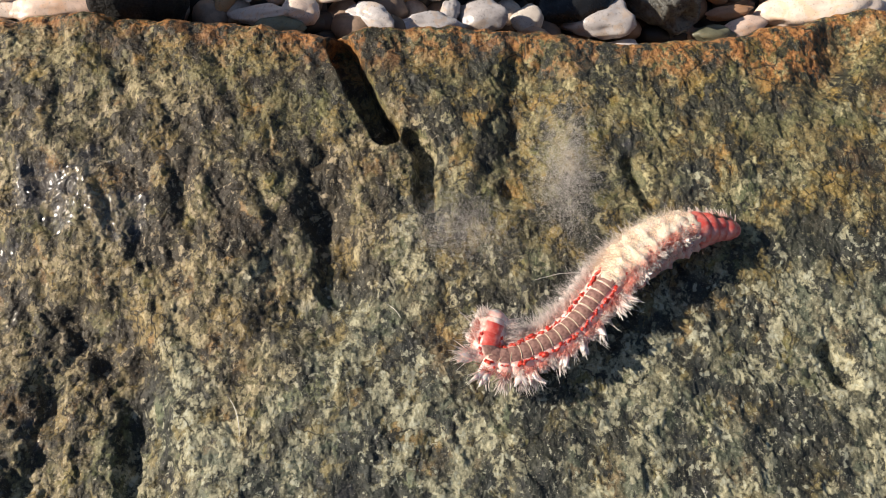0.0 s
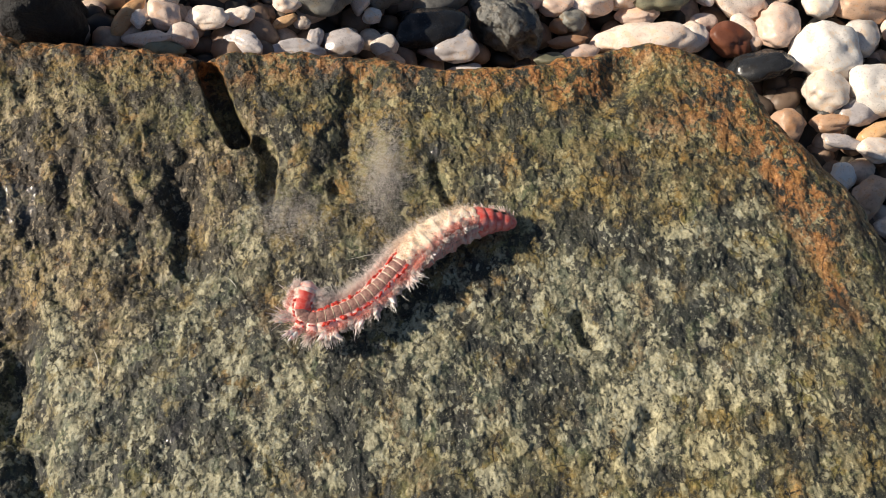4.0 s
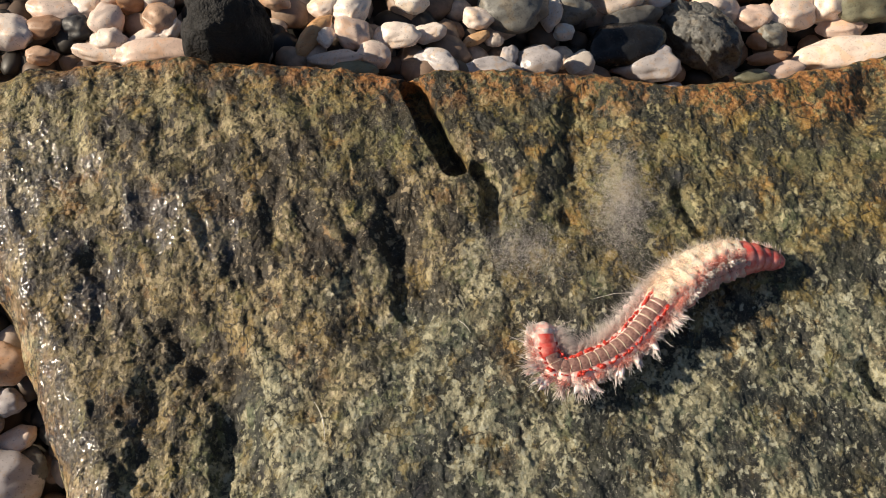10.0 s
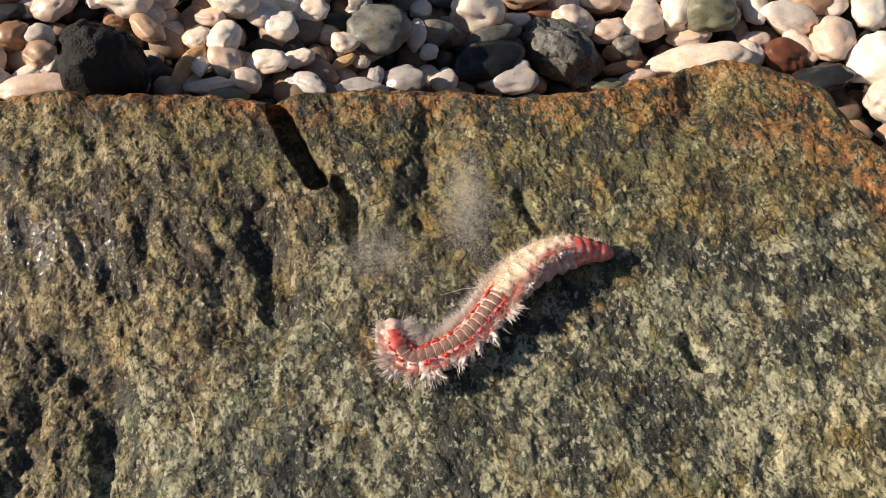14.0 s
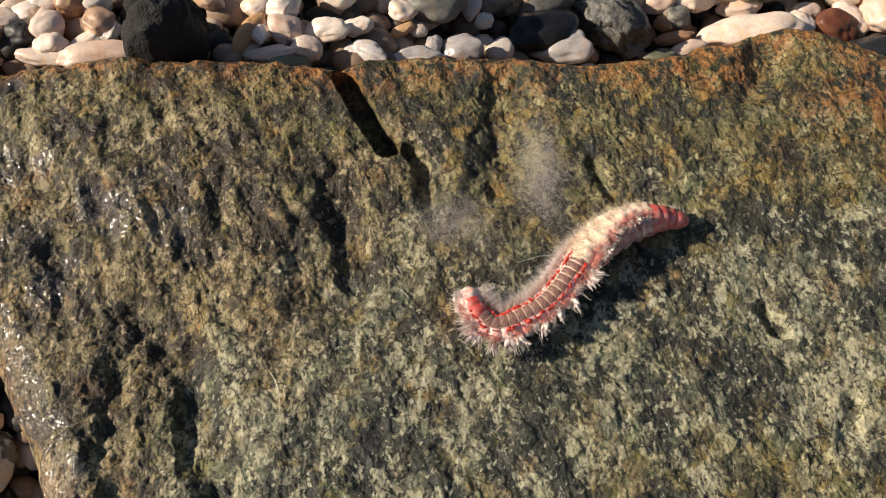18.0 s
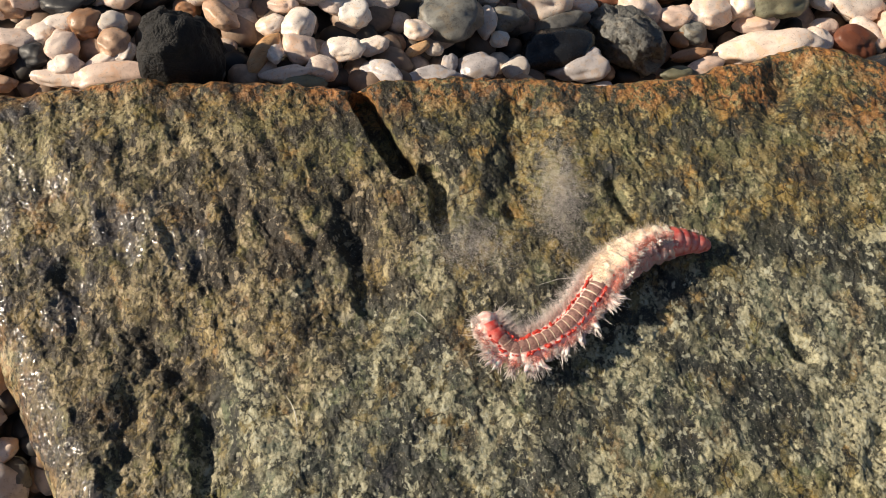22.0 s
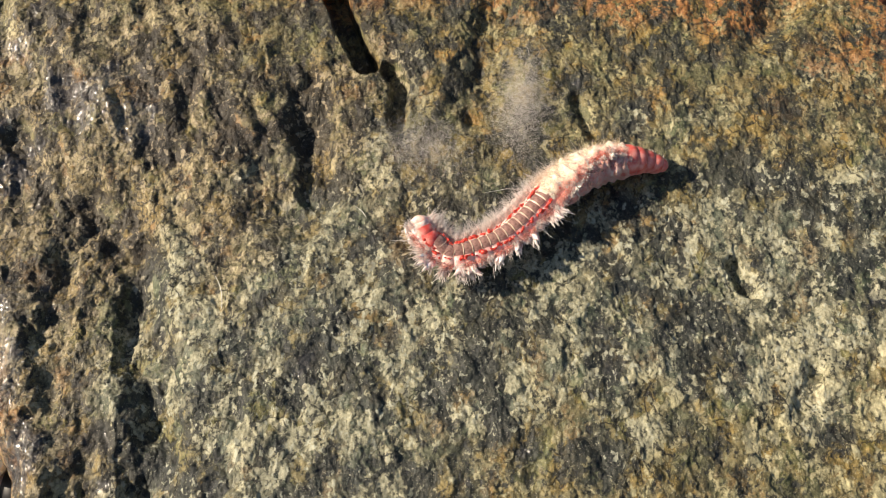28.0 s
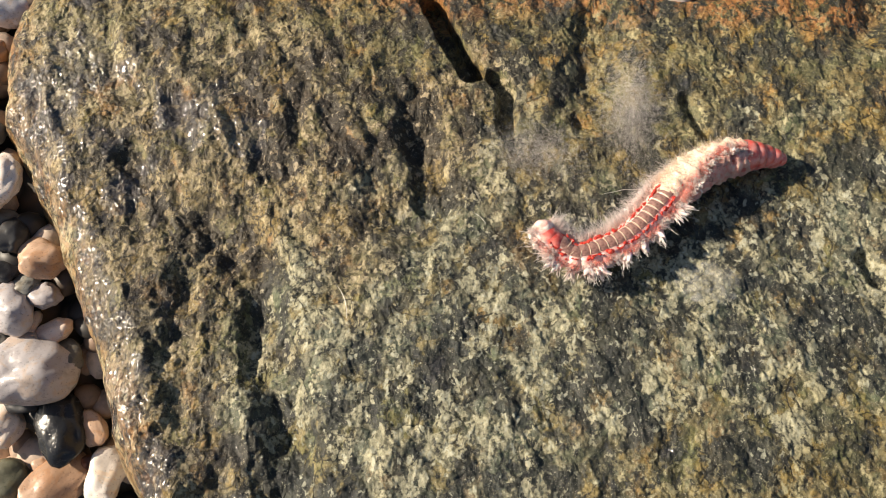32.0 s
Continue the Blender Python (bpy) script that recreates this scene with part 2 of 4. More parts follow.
    skin = n.new("ShaderNodeBump")
    skin.inputs["Strength"].default_value, skin.inputs["Distance"].default_value = 1.0, 0.0056
    l.new(noise_node(n, l, pos, 150, 2, 0.5, 0.5), skin.inputs["Height"])
    l.new(skin.outputs["Normal"], bsdf.inputs["Coat Normal"])
    return m


def stone_material(name, dark, light, rough=0.5, speck=0.12, relief=0.18, grain=260.0):
    m, n, l, bsdf = material(name)
    pos = n.new("ShaderNodeNewGeometry").outputs["Position"]
    rand = n.new("ShaderNodeObjectInfo").outputs["Random"]
    big = noise_node(n, l, pos, 70, 4, 0.55, 0.5)
    small = noise_node(n, l, pos, grain, 5, 0.65)
    fac = calc(n, l, "ADD", calc(n, l, "MULTIPLY", big, 0.6), calc(n, l, "MULTIPLY_ADD", rand, 0.5, -0.05))
    col = mix(n, l, step_mask(n, l, fac, 0.2, 0.75), dark, light)
    col = mix(n, l, calc(n, l, "MULTIPLY", step_mask(n, l, small, 0.5, 0.36), speck), col, tuple(c * 0.45 for c in dark))
    warm = noise_node(n, l, pos, 150, 4, 0.6, 0.6)
    col = mix(n, l, calc(n, l, "MULTIPLY", step_mask(n, l, warm, 0.52, 0.62), 0.7), col, (1.04, 0.88, 0.70), "MULTIPLY")
    col = mix(n, l, calc(n, l, "MULTIPLY", step_mask(n, l, warm, 0.44, 0.36), 0.6), col, (0.82, 0.80, 0.80), "MULTIPLY")
    pit = step_mask(n, l, noise_node(n, l, pos, 1100, 3, 0.6), 0.40, 0.34)
    col = mix(n, l, calc(n, l, "MULTIPLY", pit, 0.5), col, tuple(c * 0.35 for c in dark))
    l.new(col, bsdf.inputs["Base Color"])
    l.new(calc(n, l, "MULTIPLY_ADD", small, 0.3, rough - 0.15), bsdf.inputs["Roughness"])
    height = calc(n, l, "MULTIPLY_ADD", pit, -0.25, noise_node(n, l, pos, grain, 4, 0.55))
    bump(n, l, bsdf, height, relief * 1.5, 0.0010)
    return m


def plain_material(name, dark, light, scale=900.0, rough=0.5, relief=0.2, sub=0.0):
    m, n, l, bsdf = material(name)
    pos = n.new("ShaderNodeTexCoord").outputs["Object"]
    f = noise_node(n, l, pos, scale, 4, 0.6)
    l.new(ramp(n, l, f, [(0.35, dark), (0.65, light)]), bsdf.inputs["Base Color"])
    bsdf.inputs["Roughness"].default_value = rough
    if sub:
        bsdf.inputs["Subsurface Weight"].default_value = sub
        bsdf.inputs["Subsurface Radius"].default_value = (1.0, 0.35, 0.25)
        bsdf.inputs["Subsurface Scale"].default_value = 0.0015
    bump(n, l, bsdf, noise_node(n, l, pos, scale, 1, 0.5), relief, 0.0006)
    return m


def hair_material(name, root, tip, clear=0.5):
    """Glassy bristle: part diffuse, part translucent, tinted along its length by the strand attribute."""
    m, n, l, bsdf = material(name)
    col = mix(n, l, attribute(n, "along"), root, tip)
    l.new(col, bsdf.inputs["Base Color"])
    bsdf.inputs["Roughness"].default_value = 0.45
    through_light = n.new("ShaderNodeBsdfTranslucent")
    l.new(col, through_light.inputs["Color"])
    both = n.new("ShaderNodeMixShader")
    both.inputs[0].default_value = 0.42
    l.new(bsdf.outputs[0], both.inputs[1])
    l.new(through_light.outputs[0], both.inputs[2])
    glassy = n.new("ShaderNodeMixShader")
    glassy.inputs[0].default_value = clear
    l.new(both.outputs[0], glassy.inputs[1])
    l.new(n.new("ShaderNodeBsdfTransparent").outputs[0], glassy.inputs[2])
    l.new(glassy.outputs[0], n["Material Output"].inputs["Surface"])
    return m


ROCK = rock_material()
STONES = {
    "c": (stone_material("cream_stone", (0.76, 0.57, 0.47), (0.94, 0.83, 0.74), 0.42), "smooth cream beach pebble with a faint pink tint"),
    "w": (stone_material("white_stone", (0.72, 0.64, 0.57), (0.92, 0.87, 0.81), 0.38), "bright white rounded quartz beach pebble"),
    "t": (stone_material("tan_stone", (0.38, 0.22, 0.13), (0.66, 0.46, 0.33), 0.42), "tan rounded beach pebble with a pinkish surface"),
    "o": (stone_material("orange_stone", (0.45, 0.20, 0.06), (0.68, 0.44, 0.24), 0.4), "orange-stained slender beach pebble or shell piece"),
    "r": (stone_material("red_stone", (0.16, 0.055, 0.03), (0.34, 0.15, 0.09), 0.5), "reddish-brown rounded beach pebble"),
    "b": (stone_material("bluish_stone", (0.42, 0.39, 0.40), (0.70, 0.66, 0.66), 0.30), "pale bluish-grey smooth beach pebble"),
    "g": (stone_material("grey_stone", (0.10, 0.10, 0.10), (0.24, 0.24, 0.22), 0.5, 0.5), "grey speckled rounded beach pebble"),
    "n": (stone_material("green_stone", (0.12, 0.12, 0.08), (0.27, 0.27, 0.19), 0.5, 0.35), "greenish-grey dull beach pebble"),
    "d": (stone_material("dark_stone", (0.025, 0.026, 0.03), (0.075, 0.077, 0.08), 0.5, 0.1), "dark grey rounded beach pebble"),
    "k": (stone_material("wet_black_stone", (0.012, 0.013, 0.016), (0.035, 0.037, 0.04), 0.25), "glossy wet blackish beach pebble"),
    "s": (stone_material("shell", (0.62, 0.50, 0.40), (0.92, 0.88, 0.82), 0.3), "small bright white broken sea shell"),
}
FACETED = stone_material("dark_faceted_stone", (0.020, 0.021, 0.022), (0.16, 0.16, 0.15), 0.45, 0.6, 0.7, 420.0)
LAVA = stone_material("lava_stone", (0.006, 0.006, 0.007), (0.024, 0.024, 0.026), 0.75, 0.4, 1.0, 700.0)


def grit_material():
    """Beach gravel too small or too far to build stone by stone."""
    m, n, l, bsdf = material("gravel_bed")
    pos = n.new("ShaderNodeNewGeometry").outputs["Position"]
    v = n.new("ShaderNodeTexVoronoi")
    v.inputs["Scale"].default_value = 75
    l.new(pos, v.inputs["Vector"])
    split = n.new("ShaderNodeSeparateColor")
    l.new(v.outputs["Color"], split.inputs["Color"])
    col = ramp(n, l, split.outputs[0], [(0.0, (0.02, 0.02, 0.02)), (0.4, (0.09, 0.08, 0.065)), (0.7, (0.30, 0.22, 0.16)), (1.0, (0.60, 0.48, 0.38))])
    # shade in the gaps between stones, put into the colour
    col = mix(n, l, step_mask(n, l, v.outputs["Distance"], 0.4, 0.75), col, (0.025, 0.022, 0.018))
    col = mix(n, l, step_mask(n, l, noise_node(n, l, pos, 6, 4, 0.6), 0.40, 0.65), col, mix(n, l, 0.5, col, (0.10, 0.085, 0.07)))
    l.new(col, bsdf.inputs["Base Color"])
    bsdf.inputs["Roughness"].default_value = 0.7
    bump(n, l, bsdf, calc(n, l, "SUBTRACT", 1.0, v.outputs["Distance"]), 1.0, 0.004)
    return m


GRIT = grit_material()
FLESH = plain_material("pink_flesh", (0.96, 0.50, 0.43), (0.99, 0.84, 0.78), 500, 0.35, 0.3, 0.25)
RED_FLESH = plain_material("red_flesh", (0.80, 0.090, 0.070), (0.97, 0.40, 0.34), 300, 0.3, 0.3, 0.2)
BACK = plain_material("brown_back", (0.20, 0.098, 0.082), (0.42, 0.25, 0.21), 900, 0.35, 0.3)
LINE = plain_material("cream_line", (0.62, 0.50, 0.34), (0.80, 0.70, 0.54), 900, 0.4, 0.1)
GILL = plain_material("red_gill", (0.55, 0.030, 0.022), (0.80, 0.10, 0.06), 900, 0.3, 0.4, 0.15)
SLIT = plain_material("dark_slit", (0.010, 0.008, 0.007), (0.05, 0.03, 0.02), 900, 0.3, 0.3)
def coat_material():
    """Salmon flank below, peach to cream above."""
    m, n, l, bsdf = material("matted_coat")
    pos = n.new("ShaderNodeTexCoord").outputs["Object"]
    split = n.new("ShaderNodeSeparateXYZ")
    l.new(pos, split.inputs[0])
    f = noise_node(n, l, pos, 420, 4, 0.6)
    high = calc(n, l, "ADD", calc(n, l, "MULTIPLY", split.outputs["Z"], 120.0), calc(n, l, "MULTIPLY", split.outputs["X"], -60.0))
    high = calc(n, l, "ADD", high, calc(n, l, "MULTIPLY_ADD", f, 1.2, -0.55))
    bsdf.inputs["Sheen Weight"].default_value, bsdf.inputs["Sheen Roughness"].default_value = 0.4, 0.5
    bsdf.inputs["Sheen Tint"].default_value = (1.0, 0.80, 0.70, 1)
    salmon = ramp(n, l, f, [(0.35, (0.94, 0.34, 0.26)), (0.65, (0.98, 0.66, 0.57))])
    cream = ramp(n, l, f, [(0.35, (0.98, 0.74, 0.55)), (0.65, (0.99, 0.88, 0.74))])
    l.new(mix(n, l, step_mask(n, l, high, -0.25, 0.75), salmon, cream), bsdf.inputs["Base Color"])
    bsdf.inputs["Roughness"].default_value = 0.5
    bsdf.inputs["Subsurface Weight"].default_value = 0.25
    bsdf.inputs["Subsurface Radius"].default_value = (1.0, 0.45, 0.3)
    bsdf.inputs["Subsurface Scale"].default_value = 0.002
    bump(n, l, bsdf, noise_node(n, l, pos, 700, 5, 0.65), 0.9, 0.0012)
    return m


COAT = coat_material()
WHITE_HAIR = hair_material("white_bristle", (0.98, 0.84, 0.79), (0.99, 0.97, 0.95), 0.32)
PINK_HAIR = hair_material("pink_bristle", (0.95, 0.36, 0.28), (0.98, 0.80, 0.74))
CREAM_HAIR = hair_material("cream_bristle", (0.97, 0.76, 0.62), (0.99, 0.92, 0.80))
SHED_HAIR = hair_material("shed_bristle", (0.96, 0.90, 0.85), (0.98, 0.96, 0.94), 0.3)
LOBE = plain_material("pale_side_flesh", (0.97, 0.66, 0.60), (0.99, 0.93, 0.90), 420, 0.4, 0.5, 0.25)
SPIKE_HAIR = hair_material("stout_bristle", (0.97, 0.70, 0.64), (0.99, 0.96, 0.93), 0.12)
STUB = plain_material("pale_salmon_flesh", (0.96, 0.48, 0.40), (0.99, 0.88, 0.83), 420, 0.4, 0.3, 0.25)


# ---- mesh helpers ----
def mesh_object(name, verts, faces, mat, parent=None, label="", soft=True):
    me = bpy.data.meshes.new(name)
    me.from_pydata(verts, [], faces)
    me.materials.append(mat)
    if soft:
        me.shade_smooth()
    ob = new(name, me)
    ob.parent = parent
    if label:
        ob["label"] = label
    return ob


def part(name, bm, mat, parent, label="", soft=True):
    me = bpy.data.meshes.new(name)
    bm.to_mesh(me)
    bm.free()
    me.materials.append(mat)
    if soft:
        me.shade_smooth()
    ob = new(name, me)
    ob.parent = parent
    if label:
        ob["label"] = label
    return ob


def sheet(name, xs, ys, z, mat, layers):
    """A height sheet over the grid of xs and ys, with named point values."""
    nx, ny = len(xs), len(ys)
    X, Y = np.meshgrid(xs, ys)
    me = bpy.data.meshes.new(name)
    me.vertices.add(nx * ny)
    me.vertices.foreach_set("co", np.stack([X, Y, z], -1).astype(np.float32).ravel())
    i = (np.arange(ny - 1)[:, None] * nx + np.arange(nx - 1)[None]).ravel()
    quads = np.stack([i, i + 1, i + nx + 1, i + nx], 1).astype(np.int32)
    me.loops.add(quads.size)
    me.loops.foreach_set("vertex_index", quads.ravel())
    me.polygons.add(len(quads))
    me.polygons.foreach_set("loop_start", np.arange(0, quads.size, 4, dtype=np.int32))
    me.update(calc_edges=True)
    for key, values in layers.items():
        me.attributes.new(key, "FLOAT", "POINT").data.foreach_set("value", values.astype(np.float32).ravel())
    me.materials.append(mat)
    me.shade_smooth()
    return new(name, me)


# ---- ground: gravel bed that climbs to the back left ----
def bed(x, y):
    back = 0.075 / (1 + np.exp(np.clip((x - 0.030) / 0.045, -60, 60)))
    return back * smooth(-0.01, 0.16, y) * smooth(1.5, 0.45, np.hypot(x, y - 0.2)) - 0.008


reach = np.concatenate([-np.geomspace(60, 0.55, 40), np.linspace(-0.5, 0.6, 111), np.geomspace(0.65, 60, 40)])
GX, GY = np.meshgrid(reach, reach)
ground = sheet("ground", reach, reach, bed(GX, GY) - 0.013 + 0.003 * perlin(GX * 40, GY * 40), GRIT, {})
tagged(ground, "dark bed of fine gravel under the beach pebbles", "ground", kind="structure")

# ---- the rock ----
OUTLINE = np.array([(-0.205, 0.228), (-0.160, 0.227), (-0.117, 0.226), (-0.065, 0.223), (-0.041, 0.2195), (-0.031, 0.2240), (0.002, 0.227), (0.042, 0.222),
                    (0.070, 0.217), (0.103, 0.220), (0.133, 0.227), (0.1645, 0.2365), (0.191, 0.230), (0.2165, 0.218), (0.225, 0.197), (0.245, 0.174),
                    (0.258, 0.157), (0.272, 0.110), (0.272, 0.030), (0.255, -0.060), (0.210, -0.130), (0.100, -0.170), (-0.030, -0.150), (-0.095, -0.075),
                    (-0.132, 0.001), (-0.146, 0.024), (-0.160, 0.058), (-0.179, 0.092), (-0.195, 0.120), (-0.215, 0.150), (-0.225, 0.188), (-0.220, 0.217)])


def inside(x, y):
    """Distance inwards from the rock's outline, negative outside."""
    best, within = np.full(x.shape, 1e9), np.zeros(x.shape, bool)
    for (ax, ay), (bx, by) in zip(OUTLINE, np.roll(OUTLINE, -1, 0)):
        dx, dy = bx - ax, by - ay
        s = np.clip(((x - ax) * dx + (y - ay) * dy) / (dx * dx + dy * dy), 0, 1)
        best = np.minimum(best, np.hypot(x - ax - s * dx, y - ay - s * dy))
        within ^= ((ay > y) != (by > y)) & (x < dx * (y - ay) / (dy if dy else 1e-9) + ax)
    return np.where(within, best, -best)


def channel(x, y, warps, points, width, sharp, ragged):
    """1 on the line through the points, 0 beyond the width; sharp 0 to 1 sets how steep its sides are."""
    ends = np.array(points)
    reach = width + 0.004 + 0.004 * ragged
    near = (x > ends[:, 0].min() - reach) & (x < ends[:, 0].max() + reach) & (y > ends[:, 1].min() - reach) & (y < ends[:, 1].max() + reach)
    out = np.zeros(x.shape)
    if not near.any():
        return out
    jag_x, jag_y, loose, worn = (w[near] for w in warps)
    soft = max(0.0, ragged - 0.6)
    wx, wy = x[near] + ragged * jag_x + soft * loose, y[near] + ragged * jag_y
    best = np.full(wx.shape, 1e9)
    for (ax, ay), (bx, by) in zip(points, points[1:]):
        dx, dy = bx - ax, by - ay
        s = np.clip(((wx - ax) * dx + (wy - ay) * dy) / (dx * dx + dy * dy), 0, 1)
        best = np.minimum(best, np.hypot(wx - ax - s * dx, wy - ay - s * dy))
    out[near] = (1 - smooth(width * sharp, width, best)) * (1 + soft * worn)
    return out


def rock_shape(x, y):
    d = inside(x, y) + 0.0022 * fbm(x * 70, y * 70, 3, 0.5, 3.0)
    left = smooth(-0.02, -0.10, x)
    folded = smooth(-0.01, -0.05, x) * smooth(0.075, 0.12, y - 0.25 * (x + 0.1))
    flank = smooth(-0.10, -0.17, x + 0.35 * (y - 0.1))
    right = smooth(0.17, 0.24, x)
    round_by = 0.010 + 0.014 * flank + 0.016 * right
    top = 0.0795 + 0.006 * perlin(x * 9 + 3.1, y * 9 + 1.7)
    top = top + 0.006 * left * smooth(0.10, 0.17, y) - 0.004 * left * smooth(0.07, 0.0, y)
    # long soft folds on the left part, running aslant towards the viewer
    u, v = x + 0.36 * y, y
    top = top + np.maximum(0.75 * left, folded) * (0.0046 * fbm(u * 34, v * 14, 2, 0.4, 11.0) + 0.0030 * (0.35 - np.abs(fbm(u * 52, v * 20, 2, 0.45, 13.0))))
    top = top + folded * 0.0013 * fbm(u * 95, v * 40, 2, 0.5, 15.0)
    top = top + 0.0017 * fbm(x * 55, y * 42, 3, 0.5, 5.0)
    # thin scales that break off along the grain
    bx, by = x + 0.0022 * perlin(x * 190, y * 190) + 0.001 * perlin(x * 500, y * 500), y + 0.0022 * perlin(x * 190 + 40, y * 190) + 0.001 * perlin(x * 500, y * 500 + 60)
    bx = bx + 0.4 * by
    scales = smooth(0.02, 0.10, fbm(bx * 110, by * 75, 4, 0.6, 27.0))
    top = top + 0.0007 * fbm(x * 170, y * 130, 3, 0.55, 21.0) + 0.00045 * scales + 0.0004 * cells(bx * 150, by * 100, 3)
    deep = 0.0
    warps = (0.0022 * perlin(x * 160, y * 160) + 0.0008 * perlin(x * 420, y * 420), 0.0022 * perlin(x * 160 + 50, y * 160),
             0.0055 * fbm(x * 75, y * 60, 3, 0.6, 71.0), 0.8 * fbm(x * 60 + 9, y * 45, 2, 0.6, 77.0))
    for points, width, sharp, depth, ragged in CUTS:
        deep = np.maximum(deep, depth * channel(x, y, warps, points, width, sharp, ragged))
    top = top - deep
    edge = np.clip(d / round_by, 0, 1)
    lip = 1 - (1 - np.sqrt(1 - (1 - edge) ** 2)) * (0.16 + 0.14 * flank + 0.22 * right)
    z = np.where(d > 0, top * lip, top * (0.84 - 0.14 * flank - 0.22 * right) + 4.5 * d)
    return np.maximum(z, -0.035), d


CUTS = (
    (((-0.0390, 0.2120), (-0.0290, 0.1890), (-0.0205, 0.1730)), 0.0058, 0.74, 0.013, 0.45),
    (((-0.0105, 0.1715), (-0.0062, 0.1640), (-0.0055, 0.1450)), 0.0050, 0.4, 0.0060, 0.6),
    (((-0.0410, 0.1430), (-0.0378, 0.1255), (-0.0358, 0.1105)), 0.0135, 0.0, 0.0052, 1.1),
    (((-0.052, 0.130), (-0.047, 0.108), (-0.036, 0.103)), 0.016, 0.0, 0.0040, 1.2),
    (((-0.0430, 0.1650), (-0.0470, 0.1550)), 0.0070, 0.0, 0.0024, 1.0),
    (((0.0220, 0.186), (0.0225, 0.1700)), 0.0045, 0.1, 0.0036, 0.8),
    (((0.0315, 0.198), (0.0290, 0.172), (0.0270, 0.153)), 0.0180, 0.0, 0.0062, 1.2),
    (((0.0650, 0.1600), (0.0725, 0.1450)), 0.0055, 0.0, 0.0038, 0.8),
    (((0.1240, 0.0925), (0.1280, 0.0835)), 0.0056, 0.25, 0.0046, 0.6),
    (((0.1530, 0.2180), (0.1400, 0.1980)), 0.0145, 0.0, 0.0050, 1.0),
    (((-0.1100, 0.1040), (-0.1190, 0.0900), (-0.1235, 0.0740), (-0.1215, 0.0520), (-0.1170, 0.0250)), 0.0170, 0.0, 0.0056, 1.3),
    (((-0.0985, 0.0820), (-0.0960, 0.0640), (-0.0905, 0.0430), (-0.0840, 0.0220), (-0.0780, -0.0020)), 0.0185, 0.05, 0.0088, 1.2),
    (((-0.1120, 0.1050), (-0.1080, 0.0750), (-0.1020, 0.0400), (-0.0950, 0.0000)), 0.0270, 0.0, 0.0050, 1.4),
    (((-0.1540, 0.1340), (-0.1510, 0.1100)), 0.0100, 0.0, 0.0018, 1.6),
    (((-0.1370, 0.1520), (-0.1310, 0.1380)), 0.0105, 0.0, 0.0024, 0.8),
    (((-0.0785, 0.1560), (-0.0750, 0.1430)), 0.0080, 0.0, 0.0018, 1.0),
    (((-0.0950, 0.1750), (-0.0880, 0.1500), (-0.0800, 0.1320)), 0.0100, 0.0, 0.0014, 1.2),
    (((-0.1120, 0.1600), (-0.1040, 0.1350), (-0.1000, 0.1100)), 0.0110, 0.0, 0.0014, 1.2),
    (((0.1480, 0.0520), (0.1420, 0.0420)), 0.0070, 0.1, 0.0026, 1.2),
)
RX, RY = np.linspace(-0.275, 0.300, 1300), np.concatenate([np.linspace(-0.215, -0.045, 60), np.linspace(-0.0445, 0.262, 700)])
X, Y = np.meshgrid(RX, RY)
Z, D = rock_shape(X, Y)
wander = fbm(X * 25, Y * 25, 3, 0.5, 31.0)
RUST = np.clip(0.9 * smooth(0.010, 0.003, D + 0.006 * wander) * smooth(0.15, 0.2, Y) * smooth(-0.02, -0.04, X) + 0.45 * smooth(0.016, 0.0, D + 0.012 * wander) * smooth(-0.08, -0.12, X) + smooth(0.028, 0.004, D + 0.016 * wander) * smooth(0.10, 0.2, Y) * smooth(-0.30, 0.02, X + 0.2 * wander)
               + 0.75 * smooth(0.035, 0.0, np.hypot((X - 0.19) * 1.0, (Y - 0.19) * 0.7) + 0.03 * wander)
               + 0.9 * smooth(0.016, 0.002, np.abs(X - 0.224 + 0.1 * (Y - 0.12)) + 0.016 * wander) * smooth(0.075, 0.1, Y)
               + 0.30 * smooth(0.10, 0.20, X) * smooth(0.14, 0.20, Y + 0.05 * wander) * smooth(-0.1, 0.25, wander)
               + 0.8 * smooth(0.028, 0.0, np.hypot(X - 0.120, Y - 0.210) + 0.02 * wander), 0, 1)
PALE = np.clip(0.32 * smooth(-0.10, -0.14, X + 0.04 * wander) * smooth(0.13, 0.17, Y) + 0.6 * smooth(0.014, 0.0, D + 0.008 * wander) * smooth(-0.10, -0.14, X) + 0.60 * smooth(0.048, 0.0, np.hypot((X - 0.145) * 0.8, Y - 0.058) + 0.04 * wander) + 0.38 * smooth(0.13, 0.18, X) * smooth(0.10, 0.16, Y + 0.04 * wander) + 0.04 * smooth(0.02, 0.06, X) * smooth(0.15, 0.1, Y)
               + 0.45 * smooth(0.035, 0.01, np.hypot((X + 0.062) * 1.6, Y - 0.075) + 0.03 * wander) + 0.15 * smooth(-0.09, -0.05, X) * smooth(0.11, 0.06, Y), 0, 1)
BROWN = np.clip(smooth(0.0, -0.05, X + 0.05 * wander) * smooth(0.070, 0.115, Y + 0.09 * wander - 0.25 * (X + 0.1)) + 0.85 * smooth(-0.085, -0.115, X + 0.03 * wander)
                + 0.35 * smooth(0.06, 0.02, np.hypot(X - 0.005, Y - 0.145) + 0.04 * wander), 0, 1)
